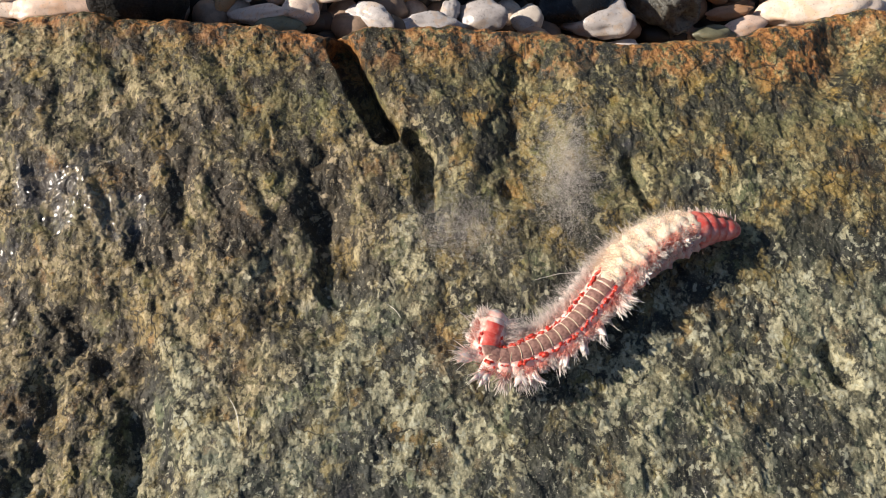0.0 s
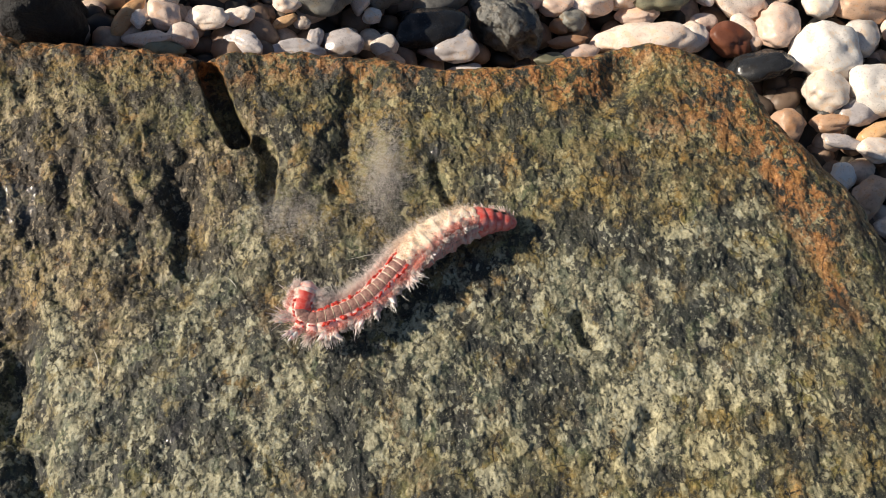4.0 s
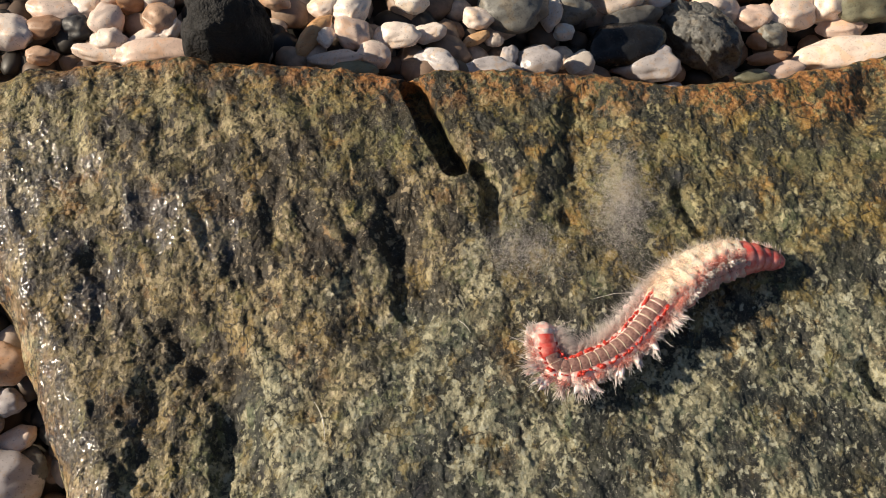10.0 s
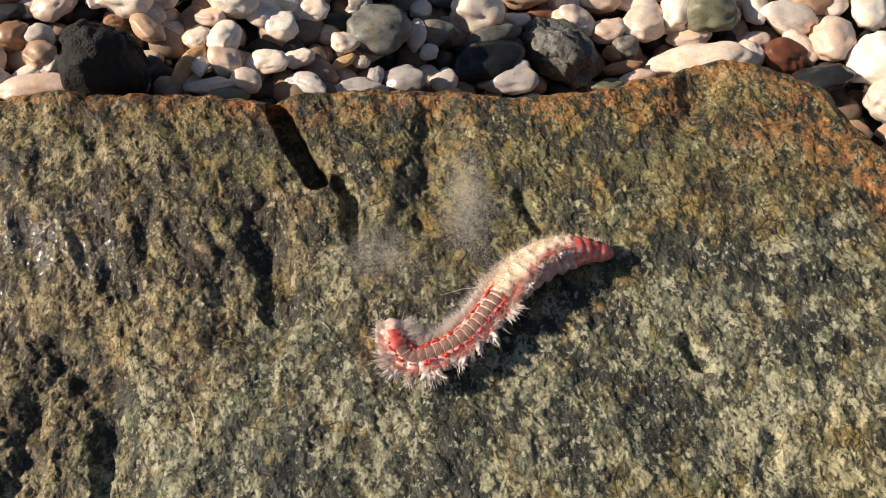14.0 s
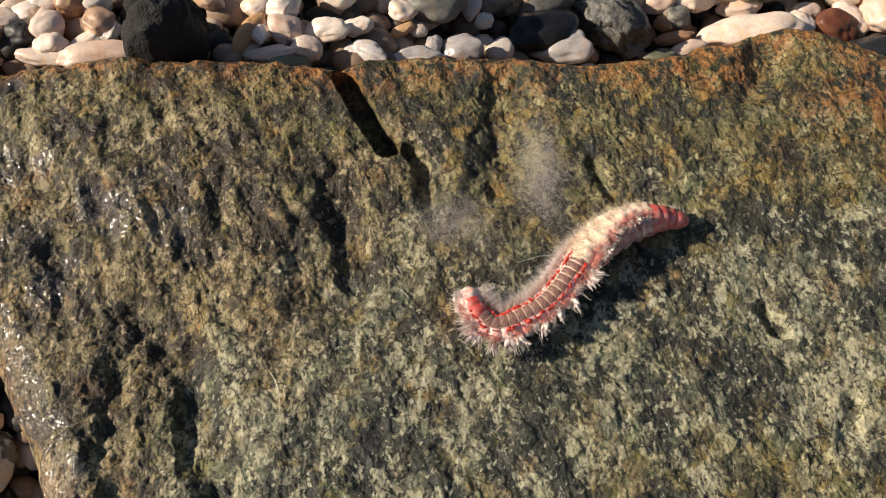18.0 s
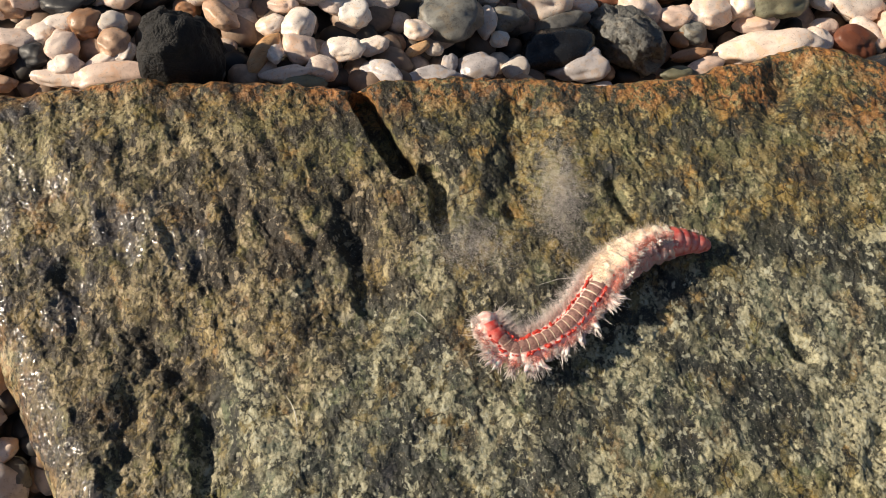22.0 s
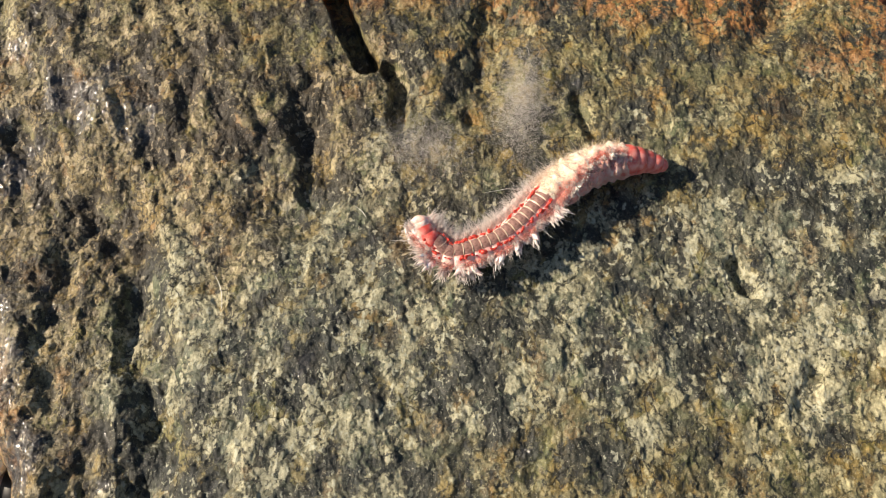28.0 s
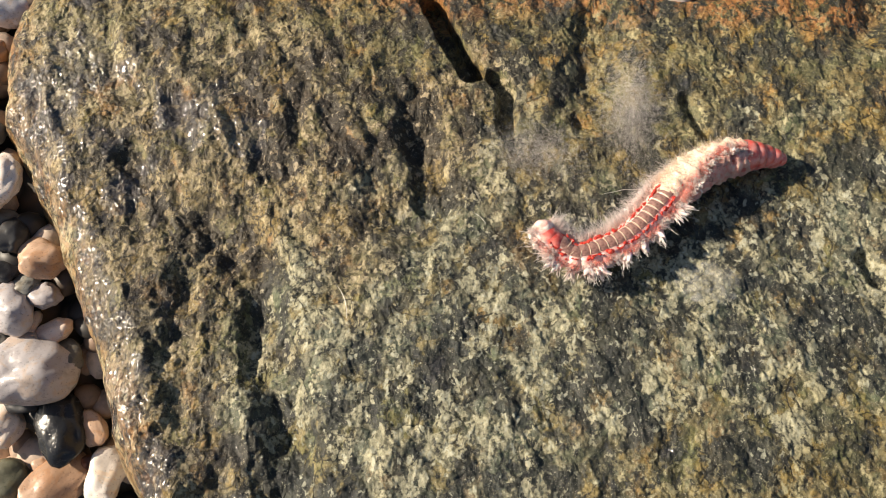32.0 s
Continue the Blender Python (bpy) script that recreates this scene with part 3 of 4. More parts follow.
OLIVE = np.clip(0.9 * smooth(0.110, 0.150, Y + 0.09 * wander - 0.12 * (X - 0.05)) * smooth(0.0, 0.03, X + 0.03 * wander) + 0.85 * smooth(0.165, 0.195, Y + 0.05 * wander) * smooth(-0.13, -0.09, X + 0.04 * wander)
                + 0.6 * smooth(0.165, 0.195, Y + 0.05 * wander) + 0.5 * smooth(0.18, 0.23, X) + 0.85 * smooth(0.050, 0.018, Y + 0.06 * wander) * smooth(-0.01, 0.05, X + 0.04 * wander), 0, 1)
SPOTS = sum(k * smooth(r, r * 0.25, np.hypot(X - a, Y - b) + 0.012 * wander) for a, b, r, k in (
    (-0.129, 0.148, 0.020, 1.0), (-0.112, 0.135, 0.010, 0.9), (-0.145, 0.129, 0.011, 0.9), (-0.155, 0.116, 0.010, 0.7), (-0.176, 0.172, 0.026, 0.62),
    (-0.190, 0.150, 0.030, 0.66), (-0.168, 0.140, 0.014, 0.6), (-0.140, 0.040, 0.012, 0.7), (-0.158, 0.075, 0.012, 0.6)))
WET = np.clip(0.20 * smooth(-0.105, -0.15, X + 0.25 * (Y - 0.1) + 0.05 * wander) + SPOTS + 0.45 * smooth(0.022, 0.012, np.abs(D - 0.010) + 0.010) * smooth(-0.10, -0.14, X) * smooth(0.16, 0.12, Y), 0, 1)
rock = sheet("rock", RX, RY, Z, ROCK, {"rust": RUST, "pale": PALE, "brown": BROWN, "wet": WET, "olive": OLIVE})
tagged(rock, "large flat olive-grey weathered rock with rust and lichen patches", "rock")


def rock_top(x, y):
    return float(rock_shape(np.array([[x]]), np.array([[y]]))[0][0, 0])


# ---- pebbles ----
def pebble_mesh(seed, rough, angular=0.0):
    """A unit pebble: boxy, oval or lop-sided by the seed, with a few broad flats and small dents."""
    r = random.Random(seed)
    box = r.uniform(0.78, 1.0)
    flats = [(Vector((r.gauss(0, 1), r.gauss(0, 1), r.gauss(0, 0.7))).normalized(), r.uniform(0.76, 0.94)) for _ in range(4)]
    bm = bmesh.new()
    bmesh.ops.create_icosphere(bm, subdivisions=5 if angular else 4, radius=1.0)
    for v in bm.verts:
        p = v.co.copy()
        q = Vector([math.copysign(abs(c) ** box, c) for c in p]).normalized() * (0.85 + 0.15 / max(abs(c) for c in p) ** 0.5)
        k = 1 + rough * (0.55 * noise.noise(p * 0.8 + Vector((seed * 3.7, 0, 1))) + 0.22 * noise.noise(p * 2.2 + Vector((0, seed * 5.1, 0))) + 0.05 * noise.noise(p * 6 + Vector((seed, 0, 3))))
        if angular:
            k += angular * (0.5 - noise.cell(p * 1.6 + Vector((seed, 0, 0)))) * 0.3 + 0.12 * angular * noise.noise(p * 6) + 0.07 * angular * noise.noise(p * 15)
        q = (p if angular else q) * k
        for way, limit in flats if not angular else ():
            over = q.dot(way) - limit
            if over > 0:
                q -= way * over * 0.5
        v.co = q
    bm.normal_update()
    me = bpy.data.meshes.new("pebble")
    bm.to_mesh(me)
    bm.free()
    me.shade_smooth()
    return me


SHAPES = {}


def pebble(x, y, z, length, width, turn, colour, tall=0.0):
    """One beach pebble: its middle in metres, its length and width in millimetres, the turn of its long axis in degrees."""
    key = (colour, random.randrange(8 if colour == "c" else 4))
    if key not in SHAPES:
        SHAPES[key] = pebble_mesh(len(SHAPES) + 1, 0.75)
        SHAPES[key].materials.append(STONES[colour][0])
    ob = new("pebble", SHAPES[key])
    high = tall or 0.72 * width
    ob.matrix_world = pose(x, y, z, random.uniform(-14, 14), random.uniform(-14, 14), turn) @ Matrix.Diagonal((length / 1780, width / 1780, high / 1780, 1))
    ob.scale = (length / 1780, width / 1780, high / 1780)
    return tagged(ob, STONES[colour][1], "pebble", "pebbles of the beach")


pebble(-0.1522, 0.2360, 0.0699, 34, 12, 0, "c")
pebble(-0.1762, 0.2382, 0.0688, 29, 8, -8, "c")
pebble(-0.1774, 0.2539, 0.0709, 16, 14, 70, "c")
pebble(-0.1750, 0.2444, 0.0703, 14, 12, 0, "c")
pebble(-0.1893, 0.2645, 0.0698, 14, 10, 0, "c")
pebble(-0.2032, 0.2607, 0.0702, 21, 11, -10, "c")
pebble(-0.2070, 0.2512, 0.0699, 17, 10, -5, "t")
pebble(-0.2037, 0.2369, 0.0694, 12, 8, 0, "t")
pebble(-0.1816, 0.2699, 0.0699, 20, 11, 15, "c")
pebble(-0.1683, 0.2676, 0.0711, 16, 15, 60, "t")
pebble(-0.1555, 0.2693, 0.0700, 13, 12, 0, "w")
pebble(-0.1551, 0.2557, 0.0701, 14, 13, 60, "t")
pebble(-0.1579, 0.2474, 0.0686, 16, 8, 20, "c")
pebble(-0.1496, 0.2526, 0.0688, 14, 9, 90, "c")
pebble(-0.1901, 0.2524, 0.0704, 14, 12, 0, "d")
pebble(-0.2146, 0.2847, 0.0713, 18, 14, 0, "c")
pebble(-0.2169, 0.2979, 0.0702, 13, 10, 0, "n")
pebble(-0.2002, 0.2891, 0.0718, 18, 15, 30, "c")
pebble(-0.2081, 0.2822, 0.0701, 14, 10, 0, "t")
pebble(-0.1801, 0.2954, 0.0718, 33, 16, 5, "r")
pebble(-0.1784, 0.2819, 0.0708, 24, 13, 0, "d")
pebble(-0.1519, 0.2873, 0.0709, 20, 15, 20, "c")
pebble(-0.1444, 0.3013, 0.0707, 17, 15, 0, "c")
pebble(-0.1650, 0.2875, 0.0689, 11, 9, 0, "c")
pebble(-0.1314, 0.2960, 0.0683, 19, 10, 80, "c")
pebble(-0.1170, 0.2901, 0.0711, 26, 20, -30, "c")
pebble(-0.1160, 0.3059, 0.0696, 17, 16, 0, "c")
pebble(-0.1015, 0.2926, 0.0671, 17, 12, -20, "c")
pebble(-0.1077, 0.2740, 0.0675, 20, 11, -50, "t")
pebble(-0.1059, 0.2826, 0.0667, 13, 10, 0, "c")
pebble(-0.1236, 0.2795, 0.0670, 8, 7, 0, "t")
pebble(-0.0963, 0.3072, 0.0672, 14, 13, 0, "c")
pebble(-0.0821, 0.3062, 0.0668, 20, 16, 0, "c")
pebble(-0.1075, 0.3157, 0.0665, 14, 9, 90, "d")
pebble(-0.0660, 0.2916, 0.0658, 24, 20, -20, "c")
pebble(-0.0521, 0.2865, 0.0611, 20, 13, -25, "c")
pebble(-0.0413, 0.2958, 0.0582, 13, 11, 0, "c")
pebble(-0.0773, 0.2827, 0.0639, 15, 9, -20, "c")
pebble(-0.0422, 0.2790, 0.0590, 15, 13, 0, "w")
pebble(-0.0287, 0.2928, 0.0554, 17, 13, 0, "c")
pebble(-0.0547, 0.3167, 0.0605, 15, 10, 0, "c")
pebble(-0.0446, 0.3101, 0.0581, 16, 9, 0, "c")
pebble(-0.0862, 0.2521, 0.0644, 19, 8, 55, "o")
pebble(-0.0804, 0.2555, 0.0638, 18, 8, -78, "c")
pebble(-0.0682, 0.2674, 0.0640, 17, 14, 50, "c")
pebble(-0.0683, 0.2545, 0.0636, 16, 12, -30, "c")
pebble(-0.0824, 0.2682, 0.0645, 12, 9, 0, "c")
pebble(-0.0482, 0.2561, 0.0597, 19, 12, 0, "c")
pebble(-0.0342, 0.2601, 0.0556, 14, 9, 0, "c")
pebble(-0.0750, 0.2402, 0.0626, 23, 7, -5, "c")
pebble(-0.0579, 0.2420, 0.0614, 14, 11, -20, "c")
pebble(-0.0296, 0.2457, 0.0547, 20, 10, -25, "b")
pebble(-0.0118, 0.2743, 0.0501, 14, 12, 0, "c")
pebble(0.0045, 0.2827, 0.0482, 31, 24, -10, "g")
pebble(-0.0042, 0.2659, 0.0456, 9, 7, -40, "s")
pebble(-0.0125, 0.2642, 0.0481, 12, 6, 20, "o")
pebble(-0.0049, 0.2476, 0.0467, 25, 10, 8, "b")
pebble(-0.0654, 0.2341, 0.0618, 20, 8, -8, "n")
pebble(0.0032, 0.2576, 0.0429, 10, 7, 80, "b")
pebble(0.0169, 0.2569, 0.0398, 19, 14, 0, "b")
pebble(-0.0126, 0.3202, 0.0551, 32, 26, 20, "n")
pebble(0.0096, 0.3201, 0.0436, 21, 17, 0, "d")
pebble(-0.0285, 0.3350, 0.0556, 17, 13, 0, "c")
pebble(-0.0404, 0.3264, 0.0570, 20, 9, -70, "c")
pebble(0.0109, 0.3006, 0.0419, 20, 13, 0, "d")
pebble(0.0340, 0.3563, 0.0374, 38, 27, 0, "g")
pebble(0.0406, 0.3234, 0.0298, 16, 14, 0, "g")
pebble(0.0577, 0.3123, 0.0263, 27, 23, -25, "c")
pebble(0.0648, 0.2981, 0.0211, 26, 15, 15, "g")
pebble(0.0600, 0.2830, 0.0200, 36, 24, 10, "k")
pebble(0.0249, 0.2905, 0.0352, 17, 10, 80, "c")
pebble(0.0352, 0.2959, 0.0319, 18, 13, 0, "g")
pebble(0.0310, 0.2827, 0.0318, 10, 8, 0, "w")
pebble(0.0383, 0.2637, 0.0298, 13, 11, 30, "w")
pebble(0.0408, 0.2575, 0.0279, 13, 8, -10, "t")
pebble(0.0725, 0.2724, 0.0190, 28, 17, -8, "b")
pebble(0.0821, 0.2601, 0.0127, 18, 8, 0, "b")
pebble(0.0801, 0.3175, 0.0140, 16, 10, 0, "c")
pebble(0.0866, 0.3377, 0.0165, 31, 23, 0, "t")
pebble(0.0941, 0.3264, 0.0096, 15, 8, 0, "r")
pebble(0.1091, 0.3369, 0.0086, 19, 16, -30, "c")
pebble(0.1144, 0.3193, 0.0089, 22, 20, 20, "c")
pebble(0.1086, 0.3601, 0.0084, 17, 15, 0, "c")
pebble(0.1181, 0.3789, 0.0066, 17, 15, 0, "c")
pebble(0.0763, 0.3510, 0.0163, 19, 13, 20, "c")
pebble(0.0926, 0.3668, 0.0104, 15, 10, 0, "c")
pebble(0.1309, 0.3419, 0.0069, 30, 22, -15, "c")
pebble(0.1347, 0.3813, 0.0041, 20, 15, 20, "r")
pebble(0.1575, 0.3755, 0.0048, 32, 24, 15, "c")
pebble(0.1286, 0.3625, 0.0043, 16, 13, 0, "c")
pebble(0.1523, 0.3401, 0.0024, 28, 16, -30, "c")
pebble(0.1561, 0.3217, 0.0034, 27, 20, 40, "c")
pebble(0.1336, 0.3155, 0.0041, 19, 15, 0, "c")
pebble(0.1436, 0.3057, 0.0026, 15, 14, 0, "g")
pebble(0.1381, 0.2908, 0.0008, 21, 7, 0, "t")
pebble(0.1306, 0.2767, 0.0027, 18, 9, 0, "n")
pebble(0.1459, 0.2810, 0.0008, 21, 10, 15, "c")
pebble(0.1777, 0.3259, 0.0024, 22, 22, 0, "c")
pebble(0.1820, 0.3139, -0.0014, 22, 12, 0, "c")
pebble(0.1938, 0.3297, 0.0043, 40, 29, -65, "n")
pebble(0.1770, 0.3602, -0.0006, 35, 13, 55, "c")
pebble(0.1673, 0.3619, -0.0005, 19, 11, 80, "c")
pebble(0.2076, 0.3853, -0.0001, 24, 18, 80, "c")
pebble(0.2221, 0.3864, -0.0005, 24, 18, -50, "c")
pebble(0.2119, 0.3594, -0.0002, 22, 18, 30, "c")
pebble(0.2304, 0.3658, -0.0010, 18, 17, 0, "c")
pebble(0.1955, 0.3899, -0.0005, 20, 16, 80, "c")
pebble(0.2252, 0.3345, -0.0022, 31, 14, 80, "c")
pebble(0.1817, 0.2932, 0.0020, 51, 21, -3, "c")
pebble(0.2127, 0.2983, -0.0008, 18, 17, 80, "c")
pebble(0.2340, 0.2975, -0.0005, 23, 19, -35, "r")
pebble(0.2447, 0.3039, -0.0021, 23, 15, -60, "c")
pebble(0.2208, 0.3092, -0.0035, 15, 10, 0, "c")
pebble(0.2419, 0.3232, -0.0007, 31, 19, -10, "c")
pebble(0.2617, 0.3037, 0.0011, 30, 24, 75, "c")
pebble(0.2581, 0.3400, -0.0012, 22, 18, 0, "t")
pebble(0.2722, 0.3368, -0.0019, 20, 16, 80, "c")
pebble(0.2567, 0.3722, -0.0013, 31, 17, -78, "w")
pebble(0.2514, 0.3872, -0.0023, 25, 14, 0, "c")
pebble(0.2482, 0.2772, -0.0000, 32, 21, 0, "k")
pebble(0.2777, 0.3564, -0.0007, 28, 20, 0, "g")
pebble(0.2789, 0.4052, -0.0015, 34, 17, -20, "c")
pebble(0.2468, 0.4049, -0.0030, 17, 12, 0, "g")
pebble(0.2854, 0.2837, 0.0031, 35, 31, -25, "w")
pebble(0.2824, 0.2629, -0.0002, 25, 21, 75, "w")
pebble(0.3097, 0.3004, -0.0007, 23, 20, 30, "w")
pebble(0.3118, 0.2611, 0.0015, 30, 26, 0, "w")
pebble(0.3016, 0.2491, -0.0025, 19, 15, 30, "b")
pebble(0.2853, 0.2432, -0.0042, 19, 10, 5, "t")
pebble(0.3115, 0.2374, -0.0038, 22, 11, 20, "o")
pebble(0.2879, 0.2306, -0.0047, 18, 8, -10, "b")
pebble(0.3053, 0.2239, -0.0029, 19, 14, 0, "c")
pebble(0.2882, 0.2507, -0.0042, 22, 10, 0, "d")
pebble(0.3172, 0.3235, -0.0016, 35, 18, 0, "t")
pebble(0.2913, 0.3277, -0.0011, 27, 19, 80, "w")
pebble(-0.2118, 0.1271, 0.0644, 22, 14, 80, "c")
pebble(-0.1946, 0.1005, 0.0508, 17, 15, 0, "t")
pebble(-0.1945, 0.0872, 0.0410, 14, 11, 0, "b")
pebble(-0.2089, 0.0821, 0.0405, 20, 19, 0, "b")
pebble(-0.2029, 0.0912, 0.0431, 11, 9, 0, "g")
pebble(-0.2016, 0.0778, 0.0331, 11, 6, 60, "c")
pebble(-0.1917, 0.0746, 0.0320, 14, 9, 10, "c")
pebble(-0.2002, 0.0602, 0.0290, 34, 27, 25, "b")
pebble(-0.1882, 0.0650, 0.0281, 17, 15, -40, "g")
pebble(-0.1874, 0.0404, 0.0144, 29, 19, -75, "k")
pebble(-0.2136, 0.0403, 0.0124, 19, 13, 80, "c")
pebble(-0.1985, 0.0264, 0.0033, 8, 7, 0, "t")
pebble(-0.2087, 0.0201, 0.0038, 19, 16, 0, "n")
pebble(-0.1930, 0.0184, 0.0031, 30, 16, 38, "t")
pebble(-0.1781, 0.0280, 0.0039, 7, 7, 0, "r")
pebble(-0.1690, 0.0229, 0.0047, 22, 15, 80, "w")
pebble(-0.1757, 0.0422, 0.0118, 16, 9, -60, "t")
pebble(-0.2078, 0.1079, 0.0537, 14, 11, 80, "d")
pebble(-0.2287, 0.2120, 0.0725, 18, 17, 0, "b")
pebble(-0.2106, 0.0961, 0.0462, 11, 9, 0, "d")
pebble(-0.2055, 0.0510, 0.0176, 16, 11, 0, "d")
pebble(-0.2140, 0.0698, 0.0305, 10, 13, 0, "g")


# ---- two rough stones of their own ----
def rough_stone(name, seed, angular, mat, m, size, label):
    me = pebble_mesh(seed, 0.35, angular)
    me.name = name
    me.materials.append(mat)
    ob = new(name, me)
    ob.matrix_world = m @ Matrix.Diagonal((*size, 1))
    ob.scale = size
    return tagged(ob, label, "stone")


rough_stone("lava_stone", 61, 0.34, LAVA, pose(-0.1205, 0.2425, 0.074, 0, 0, 10), (0.0180, 0.0170, 0.027), "black pitted lava stone resting on pale pebbles against the rock")
rough_stone("faceted_stone", 62, 0.8, FACETED, pose(0.102, 0.299, 0.006, 0, 0, -40), (0.0205, 0.0150, 0.015), "dark grey rough-faceted stone among the pebbles")

# loose pebbles between and under the larger ones
placed = [(ob.location.x, ob.location.y, max(ob.scale.x, ob.scale.y)) for ob in scene.objects if ob.name.startswith("pebble")]
count, tries = 0, 0
while count < 135 and tries < 60000:
    tries += 1
    x, y = random.uniform(-0.33, 0.36), random.uniform(-0.02, 0.47)
    if (y < 0.2 and abs(x) < 0.12) or (x > 0 and y < 0.12) or (0.03 < x < 0.085 and 0.22 < y < 0.34):
        continue
    d = float(inside(np.array([[x]]), np.array([[y]]))[0, 0])
    size = random.uniform(8, 17)
    if d > -0.35 * size / 1000 or any(math.hypot(x - px, y - py) < 0.62 * (s + size / 2000) for px, py, s in placed):
        continue
    placed.append((x, y, size / 2000))
    z = float(bed(np.array(x), np.array(y))) + random.uniform(-0.002, 0.004)
    pebble(x, y, z, size * random.uniform(1.0, 1.5), size, random.uniform(0, 180), random.choice("ccccccctwwwbbgnd"), 0.8 * size)
    count += 1


# ---- pebbles further off, too many to count ----
def far_gravel():
    ico = bmesh.new()
    bmesh.ops.create_icosphere(ico, subdivisions=2, radius=1.0)
    fine = np.array([v.co[:] for v in ico.verts]), np.array([[v.index for v in f.verts] for f in ico.faces])
    ico.clear()
    bmesh.ops.create_icosphere(ico, subdivisions=1, radius=1.0)
    coarse = np.array([v.co[:] for v in ico.verts]), np.array([[v.index for v in f.verts] for f in ico.faces])
    ico.free()
    total = 0
    verts, faces = [], []
    r = np.random.default_rng(3)
    spots = [(x, y) for x in np.arange(-0.36, 0.40, 0.0105) for y in np.arange(-0.06, 0.50, 0.0105)]
    spots += [(x, y) for x in np.arange(-1.15, 1.15, 0.019) for y in np.arange(-1.0, 1.3, 0.019) if not (-0.36 < x < 0.40 and -0.06 < y < 0.50)]
    jitter = r.uniform(-0.005, 0.005, (len(spots), 2))
    spots = np.array(spots)
    deep = inside(*(spots + jitter).T)
    kept = np.array(placed)
    for (x, y), (jx, jy), d in zip(spots.tolist(), jitter.tolist(), deep.tolist()):
        near = -0.36 < x < 0.40 and -0.06 < y < 0.50
        x, y = x + jx, y + jy
        far = math.hypot(x, y - 0.15)
        if not near and r.random() > 1.7 - 1.35 * far ** 2:
            continue
        if d > -0.004 or (near and (np.hypot(x - kept[:, 0], y - kept[:, 1]) < 0.5 * kept[:, 2]).any()):
            continue
        unit, tris = fine if near else coarse
        s = r.uniform(0.0048, 0.0085) if near else r.uniform(0.008, 0.013)
        a = r.uniform(0, 6.283)
        shape = unit * (1 + 0.13 * np.sin(unit @ r.normal(size=(3, 3)) * 2.0).sum(1, keepdims=True) * 0.6) * (s * r.uniform(1, 1.5), s, s * r.uniform(0.7, 0.95))
        c, n = math.cos(a), math.sin(a)
        shape = shape @ np.array([[c, n, 0], [-n, c, 0], [0, 0, 1]])
        faces.append(tris + total)
        total += len(unit)
        verts.append(shape + (x, y, float(bed(np.array(x), np.array(y))) + ((-0.0055 if x < 0.0 else -0.0085) if near else 0.0) + r.uniform(-0.003, 0.003)))
    me = bpy.data.meshes.new("gravel")
    me.from_pydata(np.concatenate(verts).tolist(), [], np.concatenate(faces).tolist())
    m, n, l, bsdf = material("mixed_gravel")
    geo = n.new("ShaderNodeNewGeometry")
    hue = ramp(n, l, geo.outputs["Random Per Island"], [(0.0, (0.014, 0.014, 0.015)), (0.25, (0.050, 0.045, 0.040)), (0.45, (0.22, 0.15, 0.105)), (0.75, (0.48, 0.34, 0.25)), (1.0, (0.78, 0.64, 0.53))])
    grain = noise_node(n, l, geo.outputs["Position"], 300, 4, 0.6)
    l.new(mix(n, l, step_mask(n, l, grain, 0.55, 0.38), hue, mix(n, l, 0.25, hue, (0.05, 0.04, 0.03))), bsdf.inputs["Base Color"])
    bsdf.inputs["Roughness"].default_value = 0.5
    me.materials.append(m)
    me.shade_smooth()
    return tagged(new("gravel", me), "mixed cream, tan and grey beach gravel around the rock", "gravel", kind="stuff")


far_gravel()


# ---- bristles ----
def strands(name, roots, ways, lengths, radius, mat, parent, droop=0.25, curl=0.15, label="", seed=1):
    """Fine tapered three-sided bristles from the roots, bending as they go."""
    r = np.random.default_rng(seed)
    n = len(roots)
    ways = ways / np.linalg.norm(ways, axis=1, keepdims=True)
    bend = r.normal(size=(n, 3)) * curl - np.array([0, 0, droop])
    side = np.cross(ways, r.normal(size=(n, 3)))
    side /= np.linalg.norm(side, axis=1, keepdims=True) + 1e-9
    other = np.cross(ways, side)
    rings, along = [], []
    for k, s in enumerate((0.0, 0.4, 0.75, 1.0)):
        mid = roots + ways * lengths[:, None] * s + bend * lengths[:, None] * s * s
        w = radius * (1.0, 0.85, 0.55, 0.12)[k]
        for a in (0.0, 2.0944, 4.1888):
            rings.append(mid + w * (math.cos(a) * side + math.sin(a) * other))
            along.append(np.full(n, s))
    co = np.stack(rings, 1).reshape(-1, 3)
    quad = []
    for k in range(3):
        for a in range(3):
            b = (a + 1) % 3
            quad.append((k * 3 + a, k * 3 + b, k * 3 + 3 + b, k * 3 + 3 + a))
    faces = (np.array(quad)[None] + 12 * np.arange(n)[:, None, None]).reshape(-1, 4)
    ob = mesh_object(name, co.tolist(), faces.tolist(), mat, parent, label)
    ob.data.attributes.new("along", "FLOAT", "POINT").data.foreach_set("value", np.stack(along, 1).astype(np.float32).ravel())
    return ob


